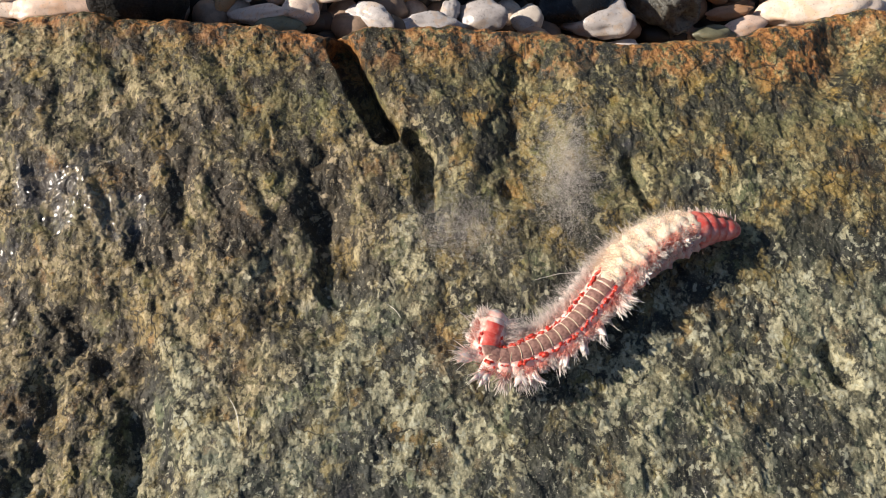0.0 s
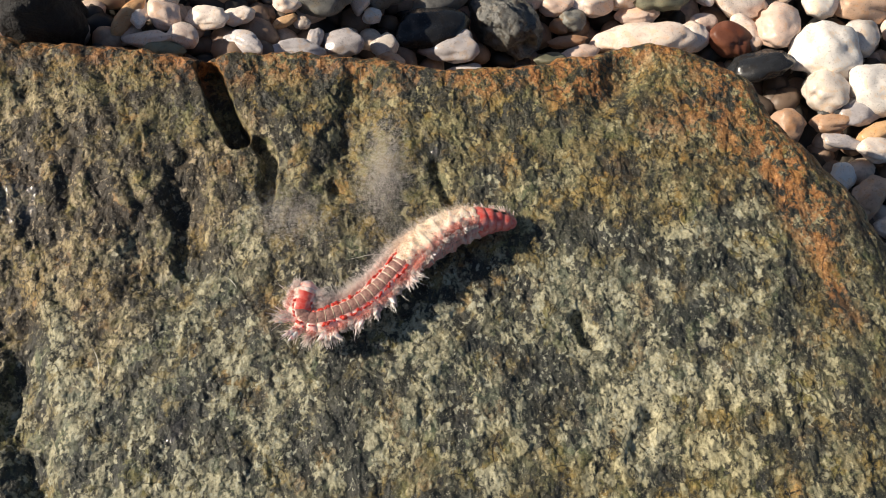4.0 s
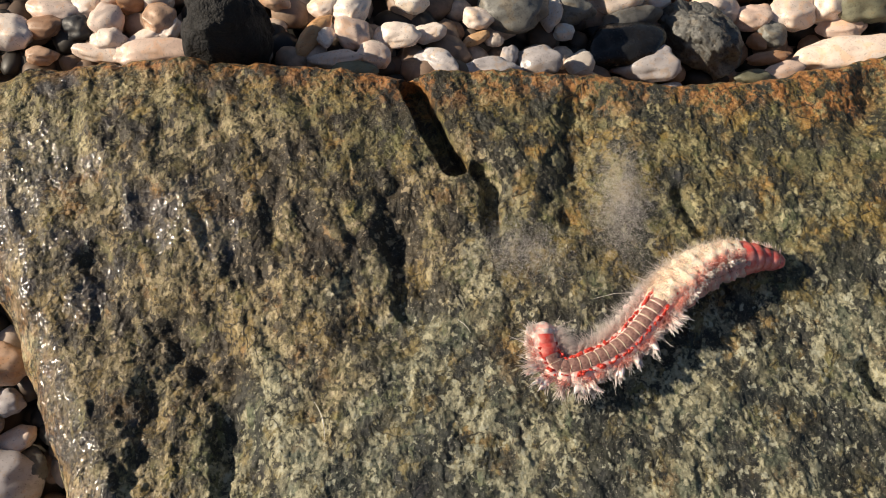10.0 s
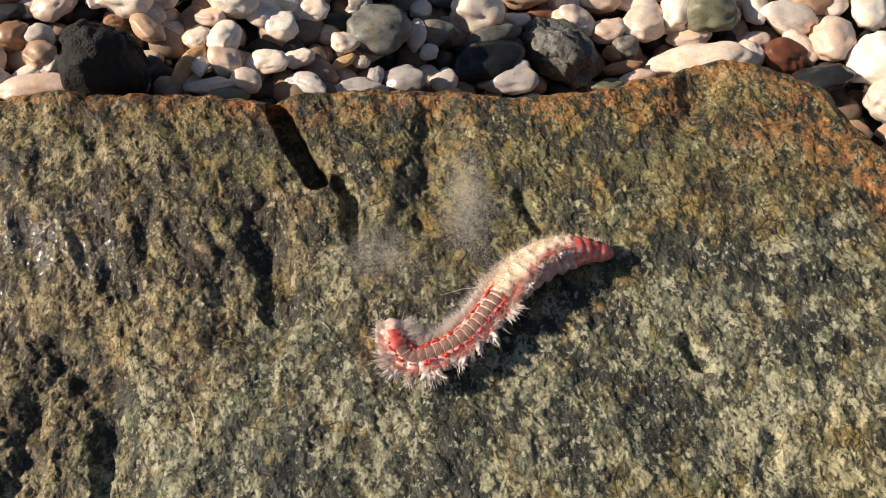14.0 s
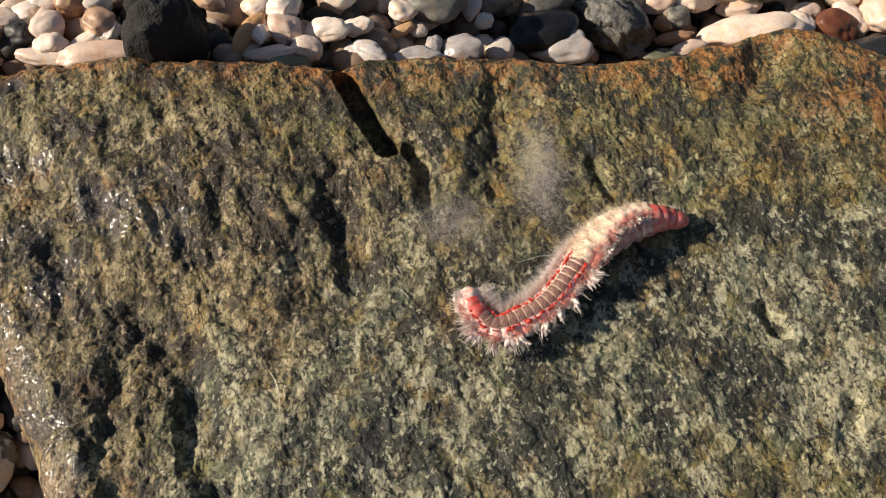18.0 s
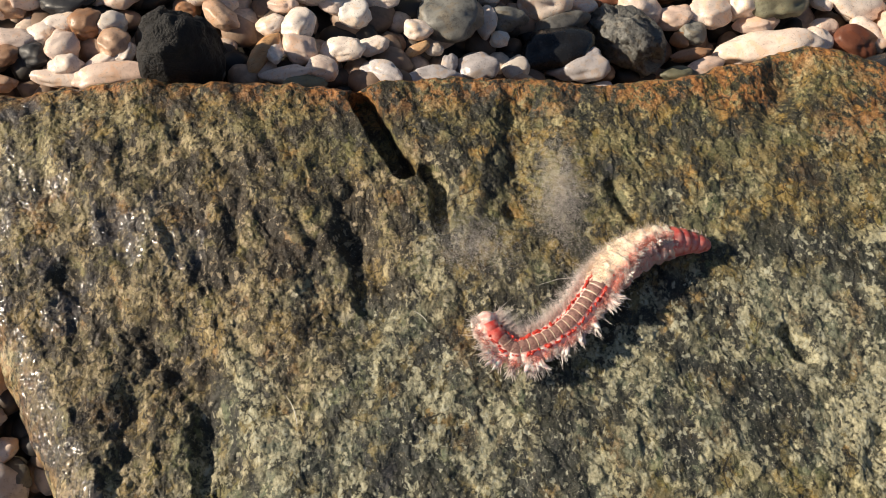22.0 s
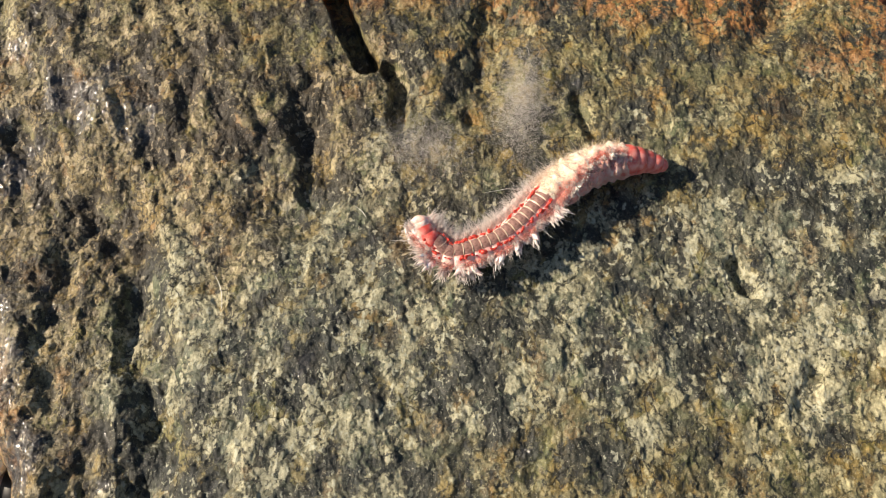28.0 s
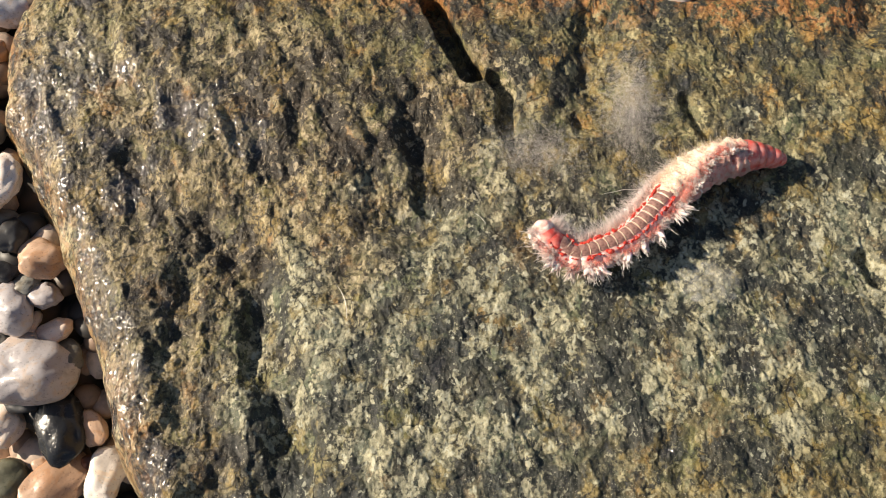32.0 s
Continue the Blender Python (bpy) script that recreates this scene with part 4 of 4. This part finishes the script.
def shed_patch(x, y, wide, deep, count, seed, lift=0.0045):
    """A thin haze of loose bristles lying on the rock."""
    r = np.random.default_rng(seed)
    px, py = x + wide * r.normal(size=count) * 0.5, y + deep * r.normal(size=count) * 0.5
    pz = rock_shape(px[None], py[None])[0][0] + r.uniform(0, 1, count) ** 2 * lift
    a = r.uniform(0, 6.283, count)
    ways = np.stack([np.cos(a), np.sin(a), r.uniform(-0.1, 0.5, count)], 1)
    ob = strands("shed_bristles", np.stack([px, py, pz], 1), ways, r.uniform(0.002, 0.005, count), 0.000014, SHED_HAIR, None, 0.1, 0.4, seed=seed)
    return tagged(ob, "wispy haze of fine white bristles shed on the rock", "bristles", kind="stuff")


shed_patch(0.0058, 0.1354, 0.017, 0.013, 3000, 41)
shed_patch(0.0430, 0.1575, 0.011, 0.026, 6500, 42)



# a few long bristles that lie loose on the rock
def stray_bristle(x, y, dx, dy, bow, radius=0.00014):
    """One long thin curved bristle from a place on the rock over a given run."""
    n, verts, faces = 12, [], []
    side = Vector((-dy, dx, 0)).normalized()
    for k in range(n):
        s = k / (n - 1)
        px, py = x + dx * s + side.x * bow * 4 * s * (1 - s), y + dy * s + side.y * bow * 4 * s * (1 - s)
        mid = Vector((px - x, py - y, rock_top(px, py) + 0.0005))
        w = radius * (0.35 + 0.65 * (1 - abs(2 * s - 1) ** 2))
        verts += [mid + side * w, mid + Vector((0, 0, 1.2 * w)), mid - side * w]
    for k in range(n - 1):
        faces += [(3 * k + a, 3 * k + (a + 1) % 3, 3 * k + 3 + (a + 1) % 3, 3 * k + 3 + a) for a in range(3)]
    ob = mesh_object("stray_bristle", verts, faces, STRAY)
    ob.location = (x, y, 0)
    return tagged(ob, "long thin white bristle lying loose on the rock", "bristle", "loose bristles on the rock")


STRAY = plain_material("stray_bristle", (0.86, 0.82, 0.76), (0.97, 0.95, 0.92), 900, 0.25, 0.1)
stray_bristle(-0.0670, 0.0770, 0.0048, -0.0135, 0.0012)
stray_bristle(-0.0185, 0.1080, 0.0050, -0.0055, 0.0006, 0.0001)
stray_bristle(0.0300, 0.1160, 0.0190, 0.0040, 0.0010, 0.00012)


# ---- water that drips on the rock ----
def water_material():
    m, n, l, bsdf = material("cloudy_water")
    bsdf.inputs["Base Color"].default_value = (0.80, 0.80, 0.76, 1)
    bsdf.inputs["Roughness"].default_value = 0.12
    bsdf.inputs["IOR"].default_value = 1.33
    clear = n.new("ShaderNodeBsdfTransparent")
    pos = n.new("ShaderNodeTexCoord").outputs["Object"]
    milky = step_mask(n, l, noise_node(n, l, pos, 260, 4, 0.6, 0.8), 0.40, 0.75)
    both = n.new("ShaderNodeMixShader")
    l.new(calc(n, l, "MULTIPLY_ADD", milky, 0.26, calc(n, l, "MULTIPLY", attribute(n, "body"), 0.08)), both.inputs[0])
    l.new(clear.outputs[0], both.inputs[1])
    l.new(bsdf.outputs[0], both.inputs[2])
    l.new(both.outputs[0], n["Material Output"].inputs["Surface"])
    return m


WATER = water_material()


def water_film(x, y, wide, deep, seed):
    """A thin irregular puddle that follows the rock, in its own space."""
    verts, faces, body = [(0.0, 0.0, rock_top(x, y) + 0.0009)], [], [1.0]
    rings, spokes = 7, 40
    for k in range(1, rings + 1):
        for a in range(spokes):
            t = 2 * math.pi * a / spokes
            rim = 1 + 0.35 * noise.noise(Vector((math.cos(t) * 1.6, math.sin(t) * 1.6, seed))) + 0.15 * noise.noise(Vector((math.cos(t) * 5, math.sin(t) * 5, seed)))
            px, py = wide * rim * k / rings * math.cos(t), deep * rim * k / rings * math.sin(t)
            verts.append((px, py, rock_top(x + px, y + py) + 0.0009 * (1 - (k / rings) ** 3) - 0.0001))
            body.append(1 - (k / rings) ** 4)
    faces += [(0, 1 + a, 1 + (a + 1) % spokes) for a in range(spokes)]
    for k in range(rings - 1):
        o = 1 + k * spokes
        faces += [(o + a, o + spokes + a, o + spokes + (a + 1) % spokes, o + (a + 1) % spokes) for a in range(spokes)]
    ob = mesh_object("water_puddle", verts, faces, WATER)
    ob.data.attributes.new("body", "FLOAT", "POINT").data.foreach_set("value", np.array(body, np.float32))
    ob.location = (x, y, 0)
    return tagged(ob, "small cloudy puddle of water splashed beside the worm", "water")


def bubble(x, y, size):
    bm = bmesh.new()
    bmesh.ops.create_uvsphere(bm, u_segments=24, v_segments=14, radius=size)
    for v in bm.verts:
        v.co.z = max(v.co.z, -0.2 * size)
    me = bpy.data.meshes.new("water_bubble")
    bm.to_mesh(me)
    bm.free()
    me.shade_smooth()
    me.materials.append(DROP)
    ob = new("water_bubble", me)
    ob.location = (x, y, rock_top(x, y) + 0.0018)
    return tagged(ob, "tiny clear round water bubble on the shed bristles", "bubble")


def drop_material():
    m, n, l, bsdf = material("clear_water")
    bsdf.inputs["Base Color"].default_value = (0.9, 0.95, 0.95, 1)
    bsdf.inputs["Transmission Weight"].default_value = 1.0
    bsdf.inputs["Roughness"].default_value = 0.02
    bsdf.inputs["IOR"].default_value = 1.33
    return m


DROP = drop_material()
puddle = water_film(0.0660, 0.0815, 0.0135, 0.0085, 3.0)
bubbles = (bubble(0.0486, 0.1393, 0.0018), bubble(0.0418, 0.1176, 0.0013))

# ---- the worm ----
SEGMENTS = 34
STEP = 3.35
# tail tip (mm) and sideways swing of the head end (mm) and roll of the front part (degrees), by time
TAIL = ((0.0, 19.0, 105.2, 2.4, 26), (4.5, 17.2, 104.4, 2.0, 27), (6.5, 13.8, 103.0, 1.8, 29), (9.0, 11.8, 101.8, 0.2, 32), (13.0, 10.8, 100.0, -0.8, 36),
        (19.0, 8.8, 99.2, -0.8, 41), (23.0, 8.2, 98.8, -2.0, 44), (26.0, 7.8, 97.0, -0.8, 47), (28.5, 7.8, 95.6, -0.4, 49), (32.0, 8.0, 94.4, 0.0, 50))


def spline(points, count):
    """Evenly spaced places along a smooth line through the points, counted from its far end."""
    p = np.array(points, float)
    p = np.concatenate([[2 * p[0] - p[1]], p, [2 * p[-1] - p[-2]]])
    fine = []
    for a, b, c, d in zip(p, p[1:], p[2:], p[3:]):
        s = np.linspace(0, 1, 24, endpoint=False)[:, None]
        fine.append(0.5 * (2 * b + (c - a) * s + (2 * a - 5 * b + 4 * c - d) * s**2 + (3 * b - a - 3 * c + d) * s**3))
    fine = np.concatenate(fine + [p[-2:-1]])
    run = np.concatenate([[0], np.cumsum(np.linalg.norm(np.diff(fine, axis=0), axis=1))])
    want = run[-1] - STEP * (count - 1 - np.arange(count))
    return np.stack([np.interp(want, run, fine[:, k]) for k in range(3)], 1)


def worm_line(tx, ty, swing):
    z = 85.2
    away = np.array([tx - 13.2, ty - 88.5])
    line = [(tx, ty, z + 2.5), (13.2 + 0.55 * away[0] - 0.8, 88.5 + 0.55 * away[1], z + 1.5), (13.6, 90.2, z + 0.4), (16.6, 86.6, z), (22.2, 86.9, z), (29.0, 89.4, z), (36.2, 93.3, z), (42.6, 98.9, z),
            (47.8, 105.2, z), (53.2, 111.8, z + 0.2), (59.0, 118.2, z + 0.5), (67.5, 124.8, z + 1.0), (77.0, 128.8 + 0.3 * swing, z + 1.2), (87.0, 130.6 + 0.7 * swing, z + 0.4), (96.0, 130.6 + swing, z - 1.6)]
    first = np.array(line[0]) - np.array(line[1])
    line.insert(0, tuple(np.array(line[0]) + first / np.linalg.norm(first) * 30))
    return spline(line, SEGMENTS)


def half_width(i):
    s = i / (SEGMENTS - 1)
    return float(np.interp(s, [0, 0.05, 0.12, 0.2, 0.5, 0.62, 0.8, 0.9, 0.96, 1.0], [4.2, 5.0, 5.3, 5.6, 5.8, 6.9, 6.8, 5.8, 4.9, 3.3])) / 1000


def ring_body(a, w, h, lumps=0.05, half=0.0026, waist=0.32, rows=9, cols=28):
    """A bulging barrel along y with rounded ends."""
    verts, faces = [], []
    for r in range(rows):
        s = -1 + 2 * r / (rows - 1)
        y = half * s * 420
        k = (1 - abs(s) ** 3.2 * waist)
        for c in range(cols):
            t = 2 * math.pi * c / cols
            wob = 1 + lumps * noise.noise(Vector((math.cos(t) * 2, math.sin(t) * 2, y + a))) + 0.4 * lumps * noise.noise(Vector((math.cos(t) * 5, math.sin(t) * 5, y * 1.5 + a)))
            verts.append((w * k * wob * math.cos(t), half * s, h * k * wob * math.sin(t)))
        if r:
            o = (r - 1) * cols
            faces += [(o + c, o + (c + 1) % cols, o + cols + (c + 1) % cols, o + cols + c) for c in range(cols)]
    faces += [tuple(range(cols))[::-1], tuple(range((rows - 1) * cols, rows * cols))]
    return verts, faces


def arc_strip(w, h, y0, y1, spread, lift, thick, cols=12, bow=0.0):
    """A curved strip on the back of the body, between two places along it."""
    verts, faces = [], []
    rows = 5
    for r in range(rows):
        s = r / (rows - 1)
        y = y0 + (y1 - y0) * s
        for c in range(cols + 1):
            q = -1 + 2 * c / cols
            t = math.pi / 2 - q * spread
            k = lift + thick * (1 - (2 * s - 1) ** 2) * (1 - q**4) ** 0.5
            verts.append(((w + k) * math.cos(t), y + bow * (1 - q * q), (h + k) * math.sin(t)))
        if r:
            o = (r - 1) * (cols + 1)
            faces += [(o + c, o + c + 1, o + c + cols + 2, o + c + cols + 1) for c in range(cols)]
    return verts, faces


def gill(seed, size):
    """A ruffled cluster of short branching lobes."""
    r = random.Random(seed)
    bm = bmesh.new()
    for k in range(7):
        m = Matrix.LocRotScale((r.uniform(-0.5, 0.5) * size, r.uniform(-1.3, 1.3) * size, r.uniform(-0.4, 0.5) * size),
                               Euler((r.uniform(-1, 1), r.uniform(-1, 1), r.uniform(-1, 1))), Vector((0.42, 0.5, 0.65)) * size * r.uniform(0.4, 1.0))
        bmesh.ops.create_icosphere(bm, subdivisions=2, radius=1.0, matrix=m)
    for v in bm.verts:
        v.co += v.co.normalized() * size * 0.16 * noise.noise(v.co * 1800)
    return bm


def spikes(name, r, n, base, aim, fan, long, radius, mat, seg, label, seed, jitter=0.0005, curl=0.08):
    """A tuft of stout tapered bristle bundles from one root, fanning out round one direction."""
    roots = np.array(base) + r.normal(size=(n, 3)) * np.array([0.4, 1.0, 0.6]) * jitter
    ways = np.array(aim) / np.linalg.norm(aim) + r.normal(size=(n, 3)) * fan
    return strands(name, roots, ways, long * r.uniform(0.55, 1.0, n), radius, mat, seg, 0.05, curl, label, seed=seed)


def lobe(seed, size):
    """A plump pale side lobe with a ragged outer end."""
    r = random.Random(seed)
    bm = bmesh.new()
    for k in range(4):
        m = Matrix.LocRotScale((k * 0.28 * size, r.uniform(-0.35, 0.35) * size, r.uniform(-0.2, 0.2) * size), Euler((r.uniform(-1, 1), 0, r.uniform(-0.5, 0.5))), Vector((0.8, 0.62, 0.62)) * size * (1 - 0.16 * k))
        bmesh.ops.create_icosphere(bm, subdivisions=2, radius=1.0, matrix=m)
    for v in bm.verts:
        v.co += v.co.normalized() * size * 0.22 * noise.noise(v.co * 1500 + Vector((seed, 0, 0)))
    return bm


def flap(seed, long, base):
    """A stout pointed tuft of bristles stuck together: a bent ragged cone along x."""
    r = random.Random(seed)
    verts, faces, cols, rings = [], [], 10, 7
    bend, lift = r.uniform(-0.35, 0.15), r.uniform(-0.1, 0.25)
    for k in range(rings):
        s = k / (rings - 1)
        w = base * (1 - s) ** 0.75 * (1 + 0.5 * s * (1 - s)) + 0.00004
        for c in range(cols):
            t = 2 * math.pi * c / cols
            wob = 1 + 0.32 * math.sin(4 * t + seed) * s + 0.25 * noise.noise(Vector((math.cos(t) * 2, math.sin(t) * 2, seed + s * 3)))
            verts.append((long * s, long * bend * s * s + w * wob * math.cos(t), long * lift * s * s + 0.7 * w * wob * math.sin(t)))
        if k:
            o = (k - 1) * cols
            faces += [(o + c, o + (c + 1) % cols, o + cols + (c + 1) % cols, o + cols + c) for c in range(cols)]
    return verts, faces


def round_body(r, n, low, high, w, h, out):
    """Root places over an arc of the body and the ways that point off it."""
    t = r.uniform(low, high, n)
    base = np.stack([w * np.cos(t), r.uniform(-0.0021, 0.0021, n), h * np.sin(t)], 1)
    ways = np.stack([out * np.cos(t), r.normal(-0.35, 0.45, n), out * np.sin(t)], 1) + r.normal(size=(n, 3)) * 0.40
    return base, ways


def build_worm():
    worm = new("fireworm")
    tagged(worm, "bearded fireworm with banded brown back, red gills and white bristles", "worm")
    worm.matrix_world = pose(0.055, 0.105, 0.08)
    pieces = []
    for i in range(SEGMENTS):
        r = np.random.default_rng(100 + i)
        w = half_width(i)
        h = w * 0.86
        head, fuzzy, stub = i >= 29, 19 <= i < 29, i < 3
        swell = 1 + 0.20 * float(smooth(18.5, 22, np.array(float(i)))) * float(smooth(31, 29, np.array(float(i))))
        verts, faces = ring_body(i * STEP * 0.42, w * swell, h * swell, 0.34 if fuzzy else 0.18 if stub else 0.05, 0.0040 if stub else 0.0042 if fuzzy else 0.0034 if head else 0.0026,
                                 0.8 if i in (0, SEGMENTS - 1) else 0.05 if stub else 0.16 if fuzzy or head else 0.32)
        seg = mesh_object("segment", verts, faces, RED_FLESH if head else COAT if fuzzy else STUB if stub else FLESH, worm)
        pieces.append(seg)
        if not stub and i < 19:
            v, f = arc_strip(w, h, -0.00155, 0.00155, 0.47, 0.00012, 0.00025)
            mesh_object("back_plate", v, f, BACK, seg, "brown banded plate of the back")
            v, f = arc_strip(w, h, 0.00155, 0.00179, 0.46, 0.00028, 0.00026, bow=0.0003)
            mesh_object("ring_line", v, f, LINE, seg, "thin cream line across the back")
        if stub and i:
            v, f = arc_strip(w * 1.03, h * 1.03, -0.0022, 0.0022, 0.62, 0.00012, 0.0005)
            mesh_object("tail_flush", v, f, RED_FLESH, seg, "orange-red flesh on the curled tail")
        if head and i < SEGMENTS - 1:
            v, f = arc_strip(w, h, -0.0012, 0.0012, 0.24, 0.00014, 0.00035)
            mesh_object("back_plate", v, f, SLIT, seg, "dark narrow plate of the back")
        for sx in (-1, 1):
            key = 2 * i + (sx > 0)
            t = 0.90
            if i > 1 and not fuzzy and not head or fuzzy and sx > 0 and i % 2 == 0:
                g = part("gill_tuft", gill(key, (0.0012 if not stub else 0.0016) * r.uniform(0.6, 1.25)), GILL, seg, "ruffled bright red gill tuft")
                g.matrix_basis = pose(sx * (w + 0.0001) * math.cos(t), 0, (h + 0.0001) * math.sin(t)) @ Matrix.Diagonal((0.9, 1.25, 0.9, 1))
            if not fuzzy and not head:
                g = part("side_lobe", lobe(key, 0.0021 if sx > 0 else 0.0027), LOBE, seg, "plump pale pink side lobe")
                g.matrix_basis = pose(sx * w * 0.90, 0, 0.0002, 0, 0, 0 if sx > 0 else 180)
                if sx < 0 and not stub:
                    g = part("outer_lobe", lobe(key + 500, 0.0026), LOBE, seg, "white ragged fringe of the side lobe")
                    g.matrix_basis = pose(-w * 1.28, 0.0008, -0.0006, 0, 0, 180)
            root = (sx * w * 1.02, 0.0, 0.0008)
            if head:
                # short white spikes along the upper edge of the head
                if sx < 0:
                    spikes("fringe", r, 70, (-w * 0.85, 0, 0.0012), (-1.0, -0.3, 0.45), 0.45, 0.0042, 0.00008, WHITE_HAIR, seg, "loose fringe of fine white bristles", 500 + key, 0.0014, 0.25)
                    spikes("head_spikes", r, 9, (-w * 0.55, 0, h * 0.78), (-0.75, -0.25, 0.8), 0.22, 0.0034, 0.00030, SPIKE_HAIR, seg, "short stiff white bristles of the head", 300 + key, 0.0009)
            elif sx > 0:
                # ragged pointed tufts: some long and stout, some worn away
                stout = i in (3, 4, 6, 7, 10, 12, 14, 17, 18) or fuzzy and i % 3 == 0
                root = (w * 1.08, 0.0, h * 0.30) if fuzzy else root
                lean = r.normal(-0.25, 0.30)
                long = 0.0080 if 3 <= i <= 7 else 0.0062 if stout and not fuzzy else 0.0040 if stout else 0.0026
                spikes("bristle_tuft", r, 44 if i <= 7 else 26, root, (1.0, lean, r.uniform(0.15, 0.5)), 0.24 if i <= 7 else 0.15 if stout else 0.25, long, 0.00026 if i <= 7 else 0.00062 if stout else 0.00045, SPIKE_HAIR, seg, "ragged pointed tuft of white bristles", 300 + key, 0.0007)
                if stout:
                    for fork in range(2):
                        v, f = flap(key + 40 * fork, long * r.uniform(0.75, 1.0), 0.0015 if not fuzzy else 0.0011)
                        mesh_object("pointed_flap", v, f, LOBE, seg, "stout white pointed tuft").matrix_basis = pose(w * (0.95 if not fuzzy else 1.05), r.uniform(-0.001, 0.001), root[2], 0, r.uniform(-30, -8), r.uniform(-35, 20))
                spikes("upper_tuft", r, 60, (w * (1.0 if fuzzy else 0.92), 0, h * (0.62 if fuzzy else 0.42)), (0.8, lean - 0.3, 0.5), 0.38, 0.0030, 0.00012, PINK_HAIR if i % 3 else WHITE_HAIR, seg, "short pink and white bristles", 500 + key, 0.0011)
                if i % 2 and i < 19:
                    spikes("long_bristle", r, 3, root, (1.0, r.normal(-0.3, 0.3), 0.15), 0.16, 0.0085, 0.00013, WHITE_HAIR, seg, "single long glassy bristle", 900 + key)
            elif not fuzzy:
                spikes("bristle_tuft", r, 40, root, (-1.0, r.normal(0, 0.12), 0.60), 0.36, 0.0036, 0.00024, SPIKE_HAIR, seg, "soft tuft of fine white bristles", 300 + key, 0.0013)
                spikes("fringe", r, 90, root, (-1.0, r.normal(0, 0.2), 0.5), 0.42, 0.0068, 0.000075, WHITE_HAIR, seg, "loose fringe of fine white bristles", 500 + key, 0.0013, 0.25)
            else:
                spikes("fringe", r, 110, (-w * 0.98, 0, 0.0014), (-1.0, r.normal(-0.3, 0.2), 0.35), 0.48, 0.0062, 0.00007, WHITE_HAIR, seg, "loose fringe of fine white bristles", 500 + key, 0.0017, 0.25)
        if fuzzy:
            # a deep soft coat, cream on top and pink on the lower side
            base, ways = round_body(r, 170, 1.2, 3.5, w * 1.12, h * 1.12, 0.6)
            strands("bristle_coat", base, ways, r.uniform(0.0012, 0.0036, 170), 0.00008, CREAM_HAIR, seg, 0.05, 0.45, "deep soft coat of cream bristles", seed=700 + i)
            base, ways = round_body(r, 70, -0.3, 1.1, w * 1.10, h * 1.10, 0.6)
            strands("side_coat", base, ways, r.uniform(0.0010, 0.0026, 70), 0.00010, PINK_HAIR, seg, 0.05, 0.35, "short pink bristles of the flank", seed=1100 + i)
        if stub:
            for low, high, seed in ((-0.4, 0.8, 700), (2.4, 3.5, 720)):
                base, ways = round_body(r, 70, low, high, w * 0.98, h * 0.98, 1.0)
                strands("bristle_coat", base, ways, r.uniform(0.0014, 0.0042, 70), 0.00010, WHITE_HAIR, seg, 0.1, 0.3, "soft white bristle coat", seed=seed + i)
    return worm, pieces


worm, worm_pieces = build_worm()


def worm_poses():
    """For each piece its rows of time and pose, in the worm's own space."""
    rows = [[] for _ in worm_pieces]
    back = worm.matrix_world.inverted()
    for t, tx, ty, swing, roll in TAIL:
        line = worm_line(tx, ty, swing) / 1000
        way = np.gradient(line, axis=0)
        for i, (p, d) in enumerate(zip(line, way)):
            ahead = Vector(d).normalized()
            right = ahead.cross(Vector((0, 0, 1))).normalized()
            up = right.cross(ahead)
            turn = Matrix((right, ahead, up)).transposed().to_4x4()
            lean = -roll * float(smooth(17, 27, np.array(float(i)))) - 12
            rows[i].append((t, back @ (Matrix.Translation(Vector(p)) @ turn @ pose(0, 0, 0, 0, lean, 0))))
    return rows


def wells(thing, t, end=None):
    """Key water that comes to light on the rock at t and soaks away at the end, if one is given."""
    x, y, z = thing.location
    rows = [(0.0, pose(x, y, z - 0.008)), (t - 0.1, pose(x, y, z - 0.008)), (t, pose(x, y, z))]
    if end:
        rows += [(end - 0.2, pose(x, y, z)), (end, pose(x, y, z - 0.008))]
    walk(thing, rows + [(32.0, rows[-1][1])])


def motions():
    wells(puddle, 29.07)
    wells(bubbles[0], 7.6, 9.2)
    wells(bubbles[1], 7.6, 9.6)
    for piece, rows in zip(worm_pieces, worm_poses()):
        walk(piece, rows)


motions()
